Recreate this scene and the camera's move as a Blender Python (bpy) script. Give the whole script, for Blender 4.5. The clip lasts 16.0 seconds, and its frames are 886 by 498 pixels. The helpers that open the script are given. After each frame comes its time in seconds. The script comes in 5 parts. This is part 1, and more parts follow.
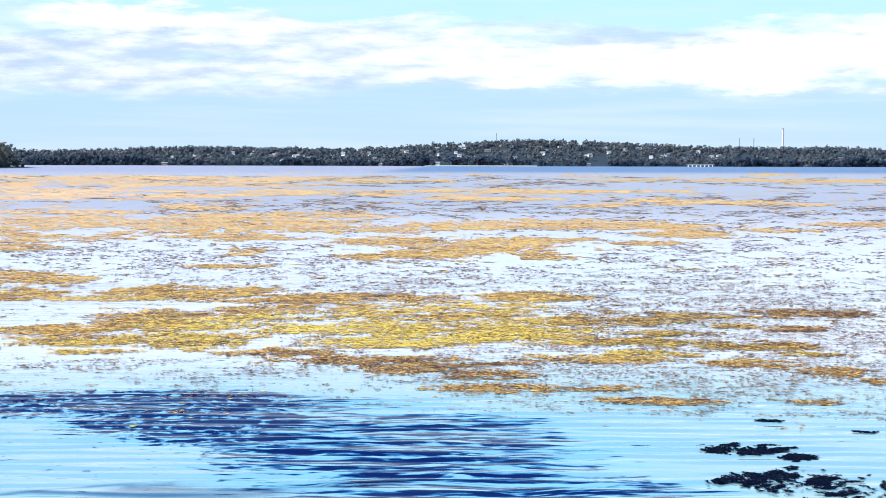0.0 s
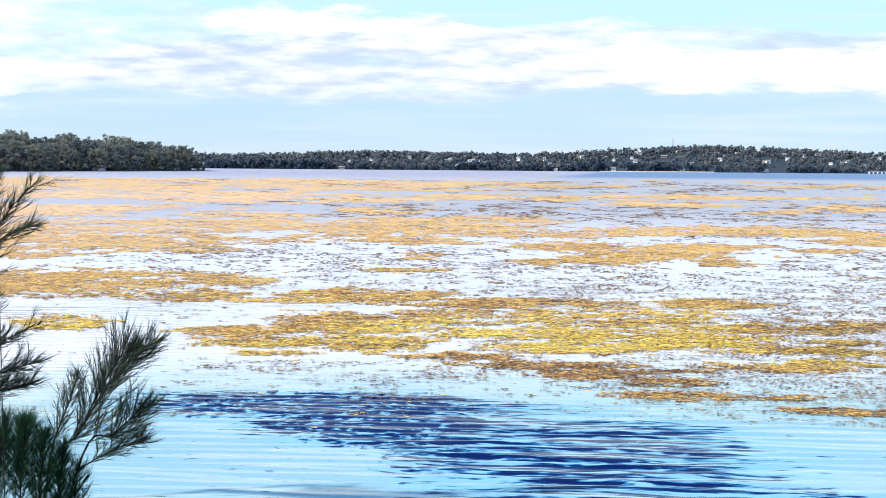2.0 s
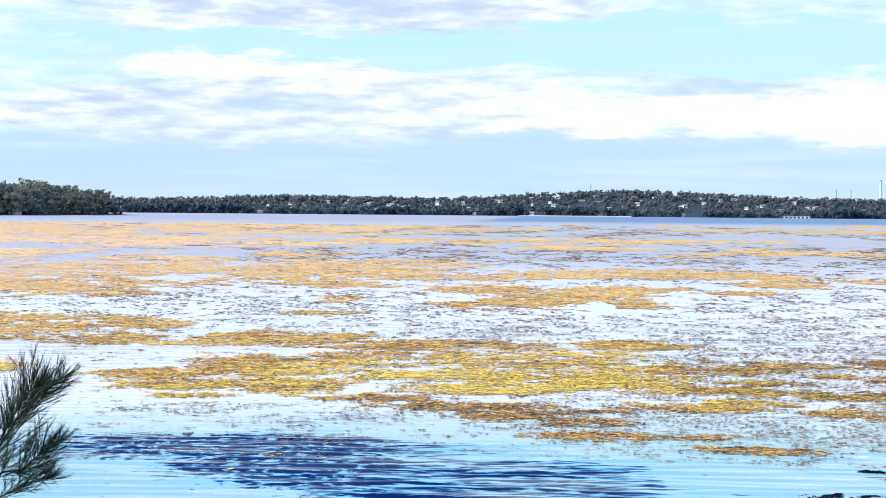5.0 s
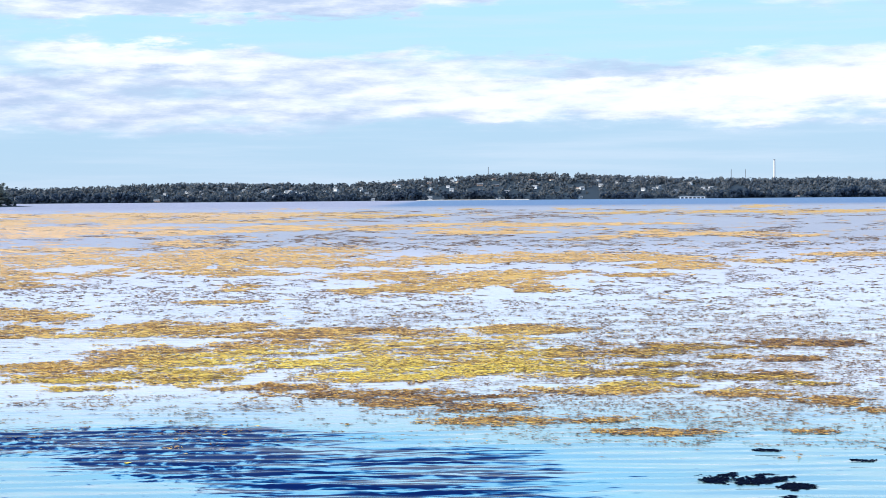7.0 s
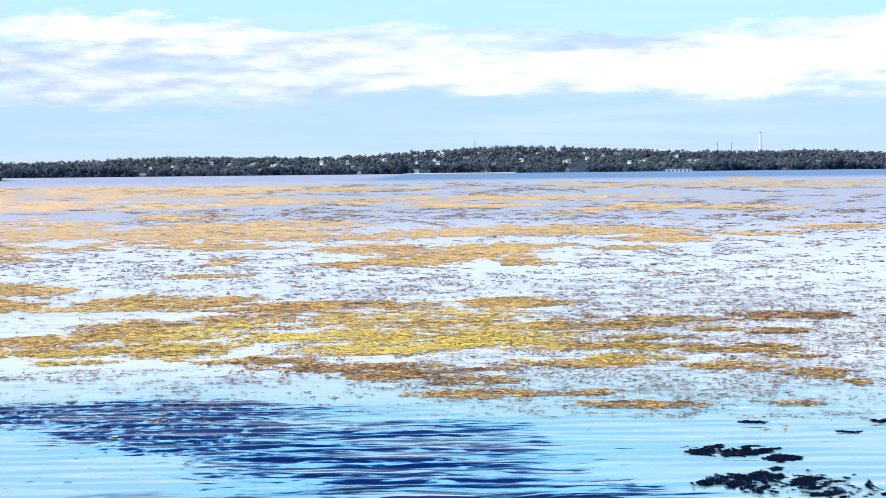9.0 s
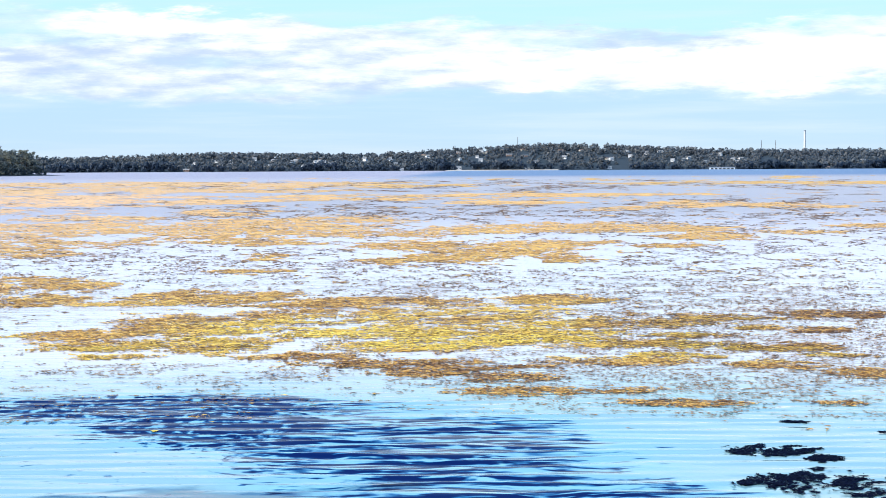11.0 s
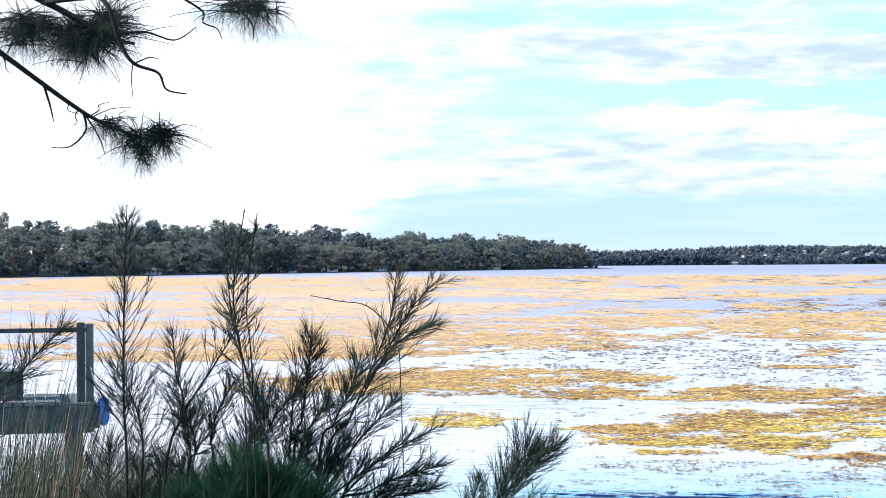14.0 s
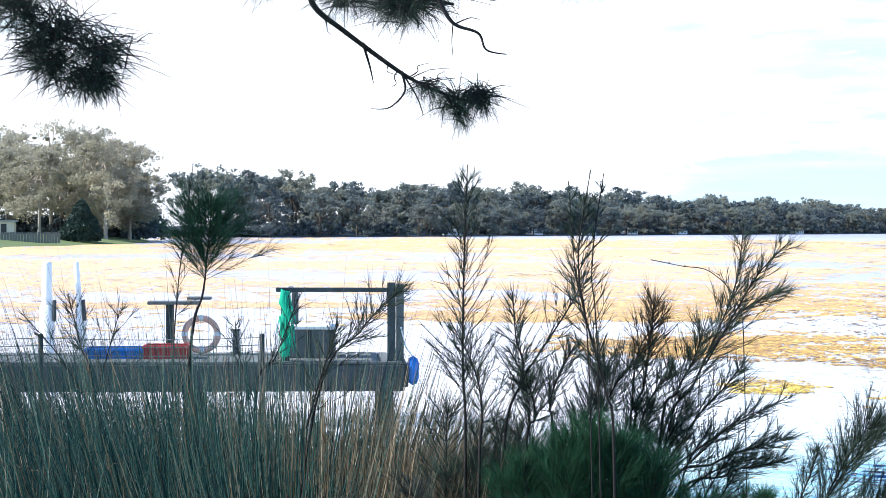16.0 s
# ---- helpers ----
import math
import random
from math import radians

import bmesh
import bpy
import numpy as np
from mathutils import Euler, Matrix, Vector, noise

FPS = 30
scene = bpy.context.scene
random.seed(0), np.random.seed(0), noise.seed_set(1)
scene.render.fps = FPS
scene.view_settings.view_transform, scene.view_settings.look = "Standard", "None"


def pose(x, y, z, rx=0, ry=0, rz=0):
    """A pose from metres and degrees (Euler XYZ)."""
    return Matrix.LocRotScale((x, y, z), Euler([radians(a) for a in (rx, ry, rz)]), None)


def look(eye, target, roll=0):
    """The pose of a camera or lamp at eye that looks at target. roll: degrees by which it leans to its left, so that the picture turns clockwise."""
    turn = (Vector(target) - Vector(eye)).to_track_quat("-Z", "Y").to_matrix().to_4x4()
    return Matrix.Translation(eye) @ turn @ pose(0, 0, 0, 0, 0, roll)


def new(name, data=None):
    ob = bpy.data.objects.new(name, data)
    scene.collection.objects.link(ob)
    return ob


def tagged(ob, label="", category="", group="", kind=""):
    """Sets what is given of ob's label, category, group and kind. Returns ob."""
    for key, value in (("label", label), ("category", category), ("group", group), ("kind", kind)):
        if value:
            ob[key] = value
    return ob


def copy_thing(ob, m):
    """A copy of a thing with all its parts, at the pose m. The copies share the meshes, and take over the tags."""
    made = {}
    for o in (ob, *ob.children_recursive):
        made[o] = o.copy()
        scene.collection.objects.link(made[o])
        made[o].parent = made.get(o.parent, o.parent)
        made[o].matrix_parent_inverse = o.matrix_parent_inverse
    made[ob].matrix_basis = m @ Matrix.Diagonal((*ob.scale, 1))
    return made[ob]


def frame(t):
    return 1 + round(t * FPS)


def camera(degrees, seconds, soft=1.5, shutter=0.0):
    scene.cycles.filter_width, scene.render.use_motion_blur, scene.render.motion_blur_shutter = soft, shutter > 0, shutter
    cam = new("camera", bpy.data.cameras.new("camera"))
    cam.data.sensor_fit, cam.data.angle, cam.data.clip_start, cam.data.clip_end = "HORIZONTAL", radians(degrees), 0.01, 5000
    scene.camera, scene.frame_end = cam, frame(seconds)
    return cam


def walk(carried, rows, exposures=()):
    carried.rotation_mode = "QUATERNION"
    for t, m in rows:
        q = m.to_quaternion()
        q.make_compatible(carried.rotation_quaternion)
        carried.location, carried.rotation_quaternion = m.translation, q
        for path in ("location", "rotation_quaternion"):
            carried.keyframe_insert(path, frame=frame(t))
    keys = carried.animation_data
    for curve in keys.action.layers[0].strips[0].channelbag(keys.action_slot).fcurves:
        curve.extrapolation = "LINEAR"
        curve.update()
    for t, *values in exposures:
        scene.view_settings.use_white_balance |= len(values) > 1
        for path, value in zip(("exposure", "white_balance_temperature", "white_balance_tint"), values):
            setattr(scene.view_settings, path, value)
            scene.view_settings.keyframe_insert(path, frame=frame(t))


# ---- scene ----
cam = camera(26.73, 16.0, soft=0.6)
# seconds, eye x, y, z, pitch, turn to the left, roll
ROWS = [
    (0, 0.236, -0.354, 2.721, -2.598, 0.000, 0.133),
    (0.5, 0.221, -0.293, 2.712, -2.575, 1.285, 0.159),
    (1, 0.202, -0.287, 2.710, -2.559, 2.873, 0.195),
    (1.5, 0.174, -0.290, 2.714, -2.511, 4.339, 0.223),
    (2, 0.161, -0.301, 2.715, -2.470, 5.362, 0.455),
    (2.5, 0.163, -0.356, 2.713, -2.242, 5.779, 0.741),
    (3, 0.159, -0.344, 2.695, -1.745, 5.595, 0.859),
    (3.5, 0.155, -0.267, 2.666, -1.213, 4.879, 0.595),
    (6, 0.197, -0.277, 2.666, -1.073, 1.458, 0.445),
    (6.5, 0.204, -0.303, 2.689, -1.172, 0.543, 0.045),
    (7, 0.223, -0.295, 2.696, -1.543, -0.218, -0.472),
    (7.5, 0.219, -0.297, 2.695, -1.880, -0.623, -0.678),
    (8, 0.224, -0.314, 2.690, -2.119, -0.711, -0.850),
    (8.5, 0.224, -0.307, 2.693, -2.274, -0.704, -0.683),
    (11, 0.240, -0.249, 2.689, -2.455, 0.674, -0.300),
    (11.5, 0.219, -0.283, 2.695, -2.268, 2.504, -0.343),
    (12, 0.172, -0.219, 2.703, -1.933, 5.367, -0.557),
    (12.5, 0.139, -0.185, 2.705, -1.329, 8.828, -0.734),
    (13, 0.108, -0.132, 2.713, -0.606, 12.248, -0.784),
    (13.5, 0.075, -0.026, 2.711, 0.118, 15.066, -0.669),
    (14, 0.057, -0.017, 2.708, 0.496, 17.386, -0.358),
    (14.5, 0.005, 0.004, 2.706, 0.283, 19.399, 0.148),
    (15, -0.010, 0.022, 2.699, -0.239, 21.434, 0.341),
    (15.5, -0.059, 0.048, 2.702, -0.605, 23.822, 0.316),
    (16, -0.128, 0.094, 2.710, -0.646, 26.568, 0.151),
]
walk(cam, [(t, pose(x, y, z, 90 + p, 0, w) @ pose(0, 0, 0, 0, 0, r)) for t, x, y, z, p, w, r in ROWS],
     exposures=[(0, 0.4, 6050, 10), (1, 0.42, 6250, 10), (2.5, 0.44, 6450, 10), (3.5, 0.42, 6350, 10), (6, 0.33, 6100, 10), (7, 0.24, 6000, 10), (8.5, 0.32, 6000, 10), (11, 0.4, 6100, 10), (12.5, 0.45, 6300, 10), (13.5, 0.55, 6100, 10), (14.5, 0.6, 6020, 10), (15.5, 0.82, 6000, 10), (16, 0.94, 6000, 10)])

# ---- world and sun ----
SUN_BEARING, SUN_HEIGHT = -122.0, 38.0


def node(nt, kind, links=None, operation=None, use_clamp=False):
    """A shader node; links: input name or index to a socket or a value."""
    n = nt.nodes.new(kind)
    if operation:
        n.operation = operation
    if use_clamp:
        n.use_clamp = True
    for key, value in (links or {}).items():
        if isinstance(value, bpy.types.NodeSocket):
            nt.links.new(value, n.inputs[key])
        else:
            n.inputs[key].default_value = value
    return n


def maths(nt, op, a, b=0.0, c=0.0, clamp=False):
    return node(nt, "ShaderNodeMath", {0: a, 1: b, 2: c}, operation=op, use_clamp=clamp).outputs[0]


def ramp(nt, fac, stops):
    n = node(nt, "ShaderNodeValToRGB", {0: fac})
    e = n.color_ramp.elements
    while len(e) < len(stops):
        e.new(0.5)
    for item, (at, col) in zip(e, stops):
        item.position, item.color = at, (*col, 1) if len(col) == 3 else col
    return n.outputs[0]


def mix(nt, fac, a, b, blend="MIX"):
    n = node(nt, "ShaderNodeMix")
    n.data_type, n.blend_type = "RGBA", blend
    for key, value in ((0, fac), (6, a), (7, b)):
        if isinstance(value, bpy.types.NodeSocket):
            nt.links.new(value, n.inputs[key])
        else:
            n.inputs[key].default_value = value if key == 0 else (*value, 1)
    return n.outputs[2]


def spread(nt, value, low, high, to_low=0.0, to_high=1.0):
    n = node(nt, "ShaderNodeMapRange", {0: value, 1: low, 2: high, 3: to_low, 4: to_high})
    n.interpolation_type = "SMOOTHSTEP"
    return n.outputs[0]


def noise_of(nt, vector, scale, detail=4.0, rough=0.55, kind="FBM"):
    return node(nt, "ShaderNodeTexNoise", {"Vector": vector, "Scale": scale, "Detail": detail, "Roughness": rough}).outputs[0]


world = bpy.data.worlds.new("world")
scene.world = world
world.use_nodes = True
wt = world.node_tree
wt.nodes.clear()
sky = node(wt, "ShaderNodeTexSky")
sky.sky_type, sky.sun_disc = "NISHITA", False
sky.sun_elevation, sky.sun_rotation = radians(SUN_HEIGHT), radians(SUN_BEARING)
sky.air_density, sky.dust_density, sky.ozone_density = 1.0, 0.3, 2.5
direction = node(wt, "ShaderNodeTexCoord").outputs["Generated"]
axes = node(wt, "ShaderNodeSeparateXYZ", {0: direction})
bearing = maths(wt, "ARCTAN2", axes.outputs[0], axes.outputs[1])
height = axes.outputs[2]
# thin air towards the horizon: pale blue, then clear cyan
air = ramp(wt, maths(wt, "MULTIPLY", height, 4.0, clamp=True), [
    (0.0, (5.7, 7.0, 8.4)), (0.06, (5.1, 6.9, 8.4)), (0.16, (4.8, 6.8, 8.4)), (0.3, (5.4, 8.2, 9.1)), (0.75, (4.2, 7.8, 9.4)), (1.0, (1.5, 4.4, 9.0))])
wisps = spread(wt, noise_of(wt, node(wt, "ShaderNodeCombineXYZ", {0: maths(wt, "MULTIPLY", bearing, 6.0), 1: maths(wt, "MULTIPLY", height, 110.0), 2: 9.1}).outputs[0], 1.0, 5.0, 0.6), 0.4, 0.75)
air = mix(wt, maths(wt, "MULTIPLY", wisps, 0.5), air, (7.0, 8.0, 9.2))
clear = mix(wt, spread(wt, height, 0.3, 0.95, 0.9, 0.0), sky.outputs[0], air)
# long flat cloud banks: bearing and half width in degrees, height and half height, more or less cloud, whiter or greyer
CLOUD_BANKS = [
    (-7.0, 9.5, 0.060, 0.021, 0.16, 0.0), (-9.5, 2.4, 0.077, 0.010, 0.1, 0.14), (-6.4, 1.8, 0.071, 0.010, 0.1, 0.12),
    (6.5, 8.0, 0.053, 0.011, 0.22, 0.14), (11.8, 4.5, 0.068, 0.017, 0.22, 0.18), (6.5, 3.0, 0.069, 0.007, 0.1, -0.14),
    (11.2, 2.4, 0.073, 0.005, 0.0, -0.14), (-7.0, 8.0, 0.044, 0.007, 0.14, -0.08), (4.5, 10.0, 0.089, 0.013, -0.36, 0.0),
    (-8.0, 10.0, 0.110, 0.014, 0.2, -0.03), (-4.0, 4.0, 0.107, 0.010, 0.16, -0.12), (-10.5, 5.5, 0.060, 0.008, 0.1, -0.12),
    (-12.2, 2.4, 0.114, 0.007, 0.1, -0.12), (-9.0, 5.0, 0.090, 0.006, -0.2, 0.0), (-16.5, 4.0, 0.026, 0.009, -0.3, 0.0),
]
bearing_degrees = maths(wt, "MULTIPLY", bearing, 57.3)
place = node(wt, "ShaderNodeCombineXYZ", {0: maths(wt, "MULTIPLY", bearing, 13.0), 1: maths(wt, "MULTIPLY", height, 62.0), 2: 3.7}).outputs[0]
banks = noise_of(wt, place, 1.0, 8.0, 0.56)
fine = noise_of(wt, place, 2.4, 8.0, 0.6)
drift = node(wt, "ShaderNodeSeparateXYZ", {0: node(wt, "ShaderNodeTexNoise", {"Vector": place, "Scale": 1.6, "Detail": 5.0, "Roughness": 0.6}).outputs["Color"]})
bent_bearing = maths(wt, "ADD", bearing_degrees, maths(wt, "MULTIPLY", maths(wt, "SUBTRACT", drift.outputs[0], 0.5), 7.0))
bent_height = maths(wt, "ADD", height, maths(wt, "MULTIPLY", maths(wt, "SUBTRACT", drift.outputs[1], 0.5), 0.034))
toward_sun = spread(wt, bearing, -0.21, -0.5)
cover = maths(wt, "ADD", banks, maths(wt, "MULTIPLY", toward_sun, 0.26))
shade = maths(wt, "ADD", fine, maths(wt, "MULTIPLY", toward_sun, 0.34))
for b0, wide, h0, deep, more, whiter in CLOUD_BANKS:
    across = maths(wt, "POWER", maths(wt, "DIVIDE", maths(wt, "SUBTRACT", bent_bearing, b0), wide), 2.0)
    along = maths(wt, "POWER", maths(wt, "DIVIDE", maths(wt, "SUBTRACT", bent_height, h0), deep), 2.0)
    inside = spread(wt, maths(wt, "ADD", across, along), 1.9, 0.1)
    cover = maths(wt, "MULTIPLY_ADD", inside, more, cover)
    if whiter:
        shade = maths(wt, "MULTIPLY_ADD", inside, whiter, shade)
above_haze = spread(wt, maths(wt, "ADD", bent_height, maths(wt, "MULTIPLY", toward_sun, 0.045)), 0.033, 0.046)
cover = maths(wt, "MULTIPLY", maths(wt, "MULTIPLY", spread(wt, cover, 0.34, 0.74), above_haze), spread(wt, height, 0.3, 0.16))
shade = spread(wt, shade, 0.24, 0.74)
cloud = mix(wt, shade, (5.2, 6.2, 7.9), (10.2, 10.3, 10.7))
seen = mix(wt, cover, clear, cloud)
glow = node(wt, "ShaderNodeBackground", {0: seen, 1: 0.09})
node(wt, "ShaderNodeOutputWorld", {0: glow.outputs[0]})

sun = new("sun", bpy.data.lights.new("sun", "SUN"))
sun.data.energy, sun.data.angle, sun.data.color = 4.8, radians(0.6), (1.0, 0.95, 0.87)
b, h = radians(SUN_BEARING), radians(SUN_HEIGHT)
sun.matrix_world = look((0, 0, 80), (-math.sin(b) * math.cos(h) * 9, -math.cos(b) * math.cos(h) * 9, 80 - math.sin(h) * 9))


# ---- materials ----
def material(name, make):
    m = bpy.data.materials.new(name)
    m.use_nodes = True
    nt = m.node_tree
    nt.nodes.clear()
    bsdf = node(nt, "ShaderNodeBsdfPrincipled")
    node(nt, "ShaderNodeOutputMaterial", {0: bsdf.outputs[0]})
    make(nt, bsdf)
    return m


def bump(nt, bsdf, value, distance, strength=1.0):
    n = node(nt, "ShaderNodeBump", {"Height": value, "Distance": distance, "Strength": strength})
    nt.links.new(n.outputs[0], bsdf.inputs["Normal"])


def where(nt):
    return node(nt, "ShaderNodeNewGeometry").outputs["Position"]


def scaled(nt, vector, x, y, z):
    return node(nt, "ShaderNodeVectorMath", {0: vector, 1: (x, y, z)}, operation="MULTIPLY").outputs[0]


def island(nt):
    return node(nt, "ShaderNodeNewGeometry").outputs["Random Per Island"]


def varied(name, stops, rough=0.7, scale=3.0, relief=0.004, by_island=False, patch=0.35, spec=0.3, see_through=0.0):
    """A plain surface whose colour runs through stops by grain and patches, or from piece to piece."""
    def make(nt, bsdf):
        p = where(nt)
        grain = noise_of(nt, p, scale, 5.0, 0.6)
        broad = noise_of(nt, p, scale * 0.13, 2.0)
        f = maths(nt, "ADD", maths(nt, "MULTIPLY", island(nt) if by_island else grain, 1 - patch), maths(nt, "MULTIPLY", broad, patch))
        if by_island:
            one = node(nt, "ShaderNodeObjectInfo").outputs["Random"]
            f = maths(nt, "ADD", maths(nt, "MULTIPLY", f, 0.62), maths(nt, "MULTIPLY", one, 0.38))
        nt.links.new(ramp(nt, f, stops), bsdf.inputs["Base Color"])
        bsdf.inputs["Roughness"].default_value = rough
        bsdf.inputs["Specular IOR Level"].default_value = spec
        if relief:
            bump(nt, bsdf, grain, relief)
    return material(name, make)


def leafy(name, stops, through_share=0.3, rough=0.6, patch=0.4, scale=0.3):
    """Leaves that vary from piece to piece and let some light through."""
    m = varied(name, stops, rough, scale, 0, True, patch)
    nt = m.node_tree
    out = next(n for n in nt.nodes if n.type == "OUTPUT_MATERIAL")
    bsdf = next(n for n in nt.nodes if n.type == "BSDF_PRINCIPLED")
    colour = bsdf.inputs["Base Color"].links[0].from_socket
    lit = node(nt, "ShaderNodeBsdfTranslucent", {0: colour})
    both = node(nt, "ShaderNodeMixShader", {0: through_share, 1: bsdf.outputs[0], 2: lit.outputs[0]})
    nt.links.new(both.outputs[0], out.inputs[0])
    return m


def make_water(nt, bsdf):
    p = where(nt)
    xyz = node(nt, "ShaderNodeSeparateXYZ", {0: p})
    x, y = xyz.outputs[0], xyz.outputs[1]
    far = node(nt, "ShaderNodeVectorMath", {0: p}, operation="LENGTH").outputs["Value"]
    # beds of dark sea grass under the shallow water
    def bed(cx, cy, rx, ry):
        a = maths(nt, "POWER", maths(nt, "DIVIDE", maths(nt, "SUBTRACT", x, cx), rx), 2.0)
        c = maths(nt, "POWER", maths(nt, "DIVIDE", maths(nt, "SUBTRACT", y, cy), ry), 2.0)
        return maths(nt, "SUBTRACT", 1.0, maths(nt, "ADD", a, c))
    beds = maths(nt, "MAXIMUM", bed(-3.0, 20.7, 2.7, 1.3), maths(nt, "MAXIMUM", bed(-2.5, 19.2, 1.2, 1.5), bed(-1.3, 18.7, 1.5, 1.5)))
    left = spread(nt, x, -0.9, -2.1)
    beds = maths(nt, "MAXIMUM", beds, maths(nt, "MAXIMUM", bed(0.0, 17.5, 1.9, 2.5), bed(0.6, 14.9, 1.9, 1.2)))
    # blotchy to the west, long strokes elsewhere: dark wave fronts painted over the grass
    swirl = node(nt, "ShaderNodeVectorMath", {0: p, 1: scaled(nt, node(nt, "ShaderNodeTexNoise", {"Vector": p, "Scale": 0.8, "Detail": 1.0}).outputs["Color"], 0.9, 0.7, 0)}, operation="ADD").outputs[0]
    broad = maths(nt, "ADD", beds, maths(nt, "MULTIPLY", maths(nt, "SUBTRACT", noise_of(nt, scaled(nt, p, 0.9, 0.8, 1), 1.0, 3.0), 0.5), 1.8))
    blot = maths(nt, "SUBTRACT", noise_of(nt, scaled(nt, swirl, 6.0, 6.4, 1), 1.0, 3.0, 0.55), 0.5)
    stroke = maths(nt, "SUBTRACT", noise_of(nt, scaled(nt, swirl, 1.3, 7.0, 1), 1.0, 2.5, 0.6), 0.5)
    thin = maths(nt, "SUBTRACT", noise_of(nt, scaled(nt, swirl, 2.6, 13.0, 1), 1.0, 2.0, 0.5), 0.5)
    pattern = maths(nt, "ADD", maths(nt, "MULTIPLY", blot, maths(nt, "ADD", maths(nt, "MULTIPLY", left, 3.2), 1.0)), maths(nt, "MULTIPLY", stroke, maths(nt, "SUBTRACT", 4.4, maths(nt, "MULTIPLY", left, 2.4))))
    pattern = maths(nt, "ADD", pattern, maths(nt, "MULTIPLY", thin, 2.8))
    within_bed = spread(nt, broad, -0.75, 0.75)
    beds = spread(nt, maths(nt, "ADD", maths(nt, "MULTIPLY", maths(nt, "SUBTRACT", within_bed, spread(nt, x, -0.9, -2.1, 0.96, 0.77)), 2.0), maths(nt, "MULTIPLY", pattern, 1.35)), -0.75, 0.6)
    sky_tint = spread(nt, broad, -0.9, 0.5)
    # reflected sky put into the base colour: whitish from 21 m, lavender-grey from 42
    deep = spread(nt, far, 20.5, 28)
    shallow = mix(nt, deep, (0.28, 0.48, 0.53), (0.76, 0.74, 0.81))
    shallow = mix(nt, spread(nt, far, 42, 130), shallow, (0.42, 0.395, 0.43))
    # blue of ruffled water mirroring higher sky, painted far out
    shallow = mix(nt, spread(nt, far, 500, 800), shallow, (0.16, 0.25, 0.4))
    # darker lavender painted in the west, where the reflected sky burns out
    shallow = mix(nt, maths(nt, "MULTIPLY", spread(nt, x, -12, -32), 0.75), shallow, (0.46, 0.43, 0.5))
    # cyan sky reflection between the dark strokes, painted into the water colour
    shallow = mix(nt, sky_tint, shallow, (0.22, 0.5, 0.6))
    water_colour = mix(nt, spread(nt, beds, 0.0, 0.55), shallow, (0.01, 0.125, 0.31))
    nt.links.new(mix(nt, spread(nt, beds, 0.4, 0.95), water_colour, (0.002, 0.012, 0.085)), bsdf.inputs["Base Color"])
    bsdf.inputs["IOR"].default_value = 1.46
    nt.links.new(maths(nt, "ADD", spread(nt, far, 28, 70, 0.02, 0.34), spread(nt, far, 480, 800, 0.0, 0.28)), bsdf.inputs["Roughness"])
    nt.links.new(maths(nt, "MULTIPLY", maths(nt, "SUBTRACT", 0.5, maths(nt, "ADD", spread(nt, far, 21, 26, 0.0, 0.24), spread(nt, far, 300, 600, 0.0, -0.1))), spread(nt, beds, 0.1, 0.9, 1.0, 0.02)), bsdf.inputs["Specular IOR Level"])
    # ripples run along the shore: fine near it, wind-ruffled far out
    warp = node(nt, "ShaderNodeVectorMath", {0: p, 1: scaled(nt, node(nt, "ShaderNodeTexNoise", {"Vector": p, "Scale": 0.25, "Detail": 1.0}).outputs["Color"], 1.2, 1.2, 0)}, operation="ADD").outputs[0]
    ripples = noise_of(nt, scaled(nt, warp, 1.1, 3.4, 1), 1.0, 2.5, 0.5)
    calm = spread(nt, noise_of(nt, scaled(nt, p, 0.16, 0.3, 1), 1.0, 2.0), 0.35, 0.65, 0.12, 0.6)
    open_water = spread(nt, far, 380, 700)
    lively = maths(nt, "ADD", maths(nt, "MULTIPLY", calm, maths(nt, "MULTIPLY", spread(nt, far, 22, 45, 0.25, 1.0), spread(nt, far, 60, 180, 1.0, 0.85))), maths(nt, "MULTIPLY", open_water, 1.6))
    height_in = maths(nt, "MULTIPLY", ripples, lively)
    bump(nt, bsdf, height_in, 0.075)


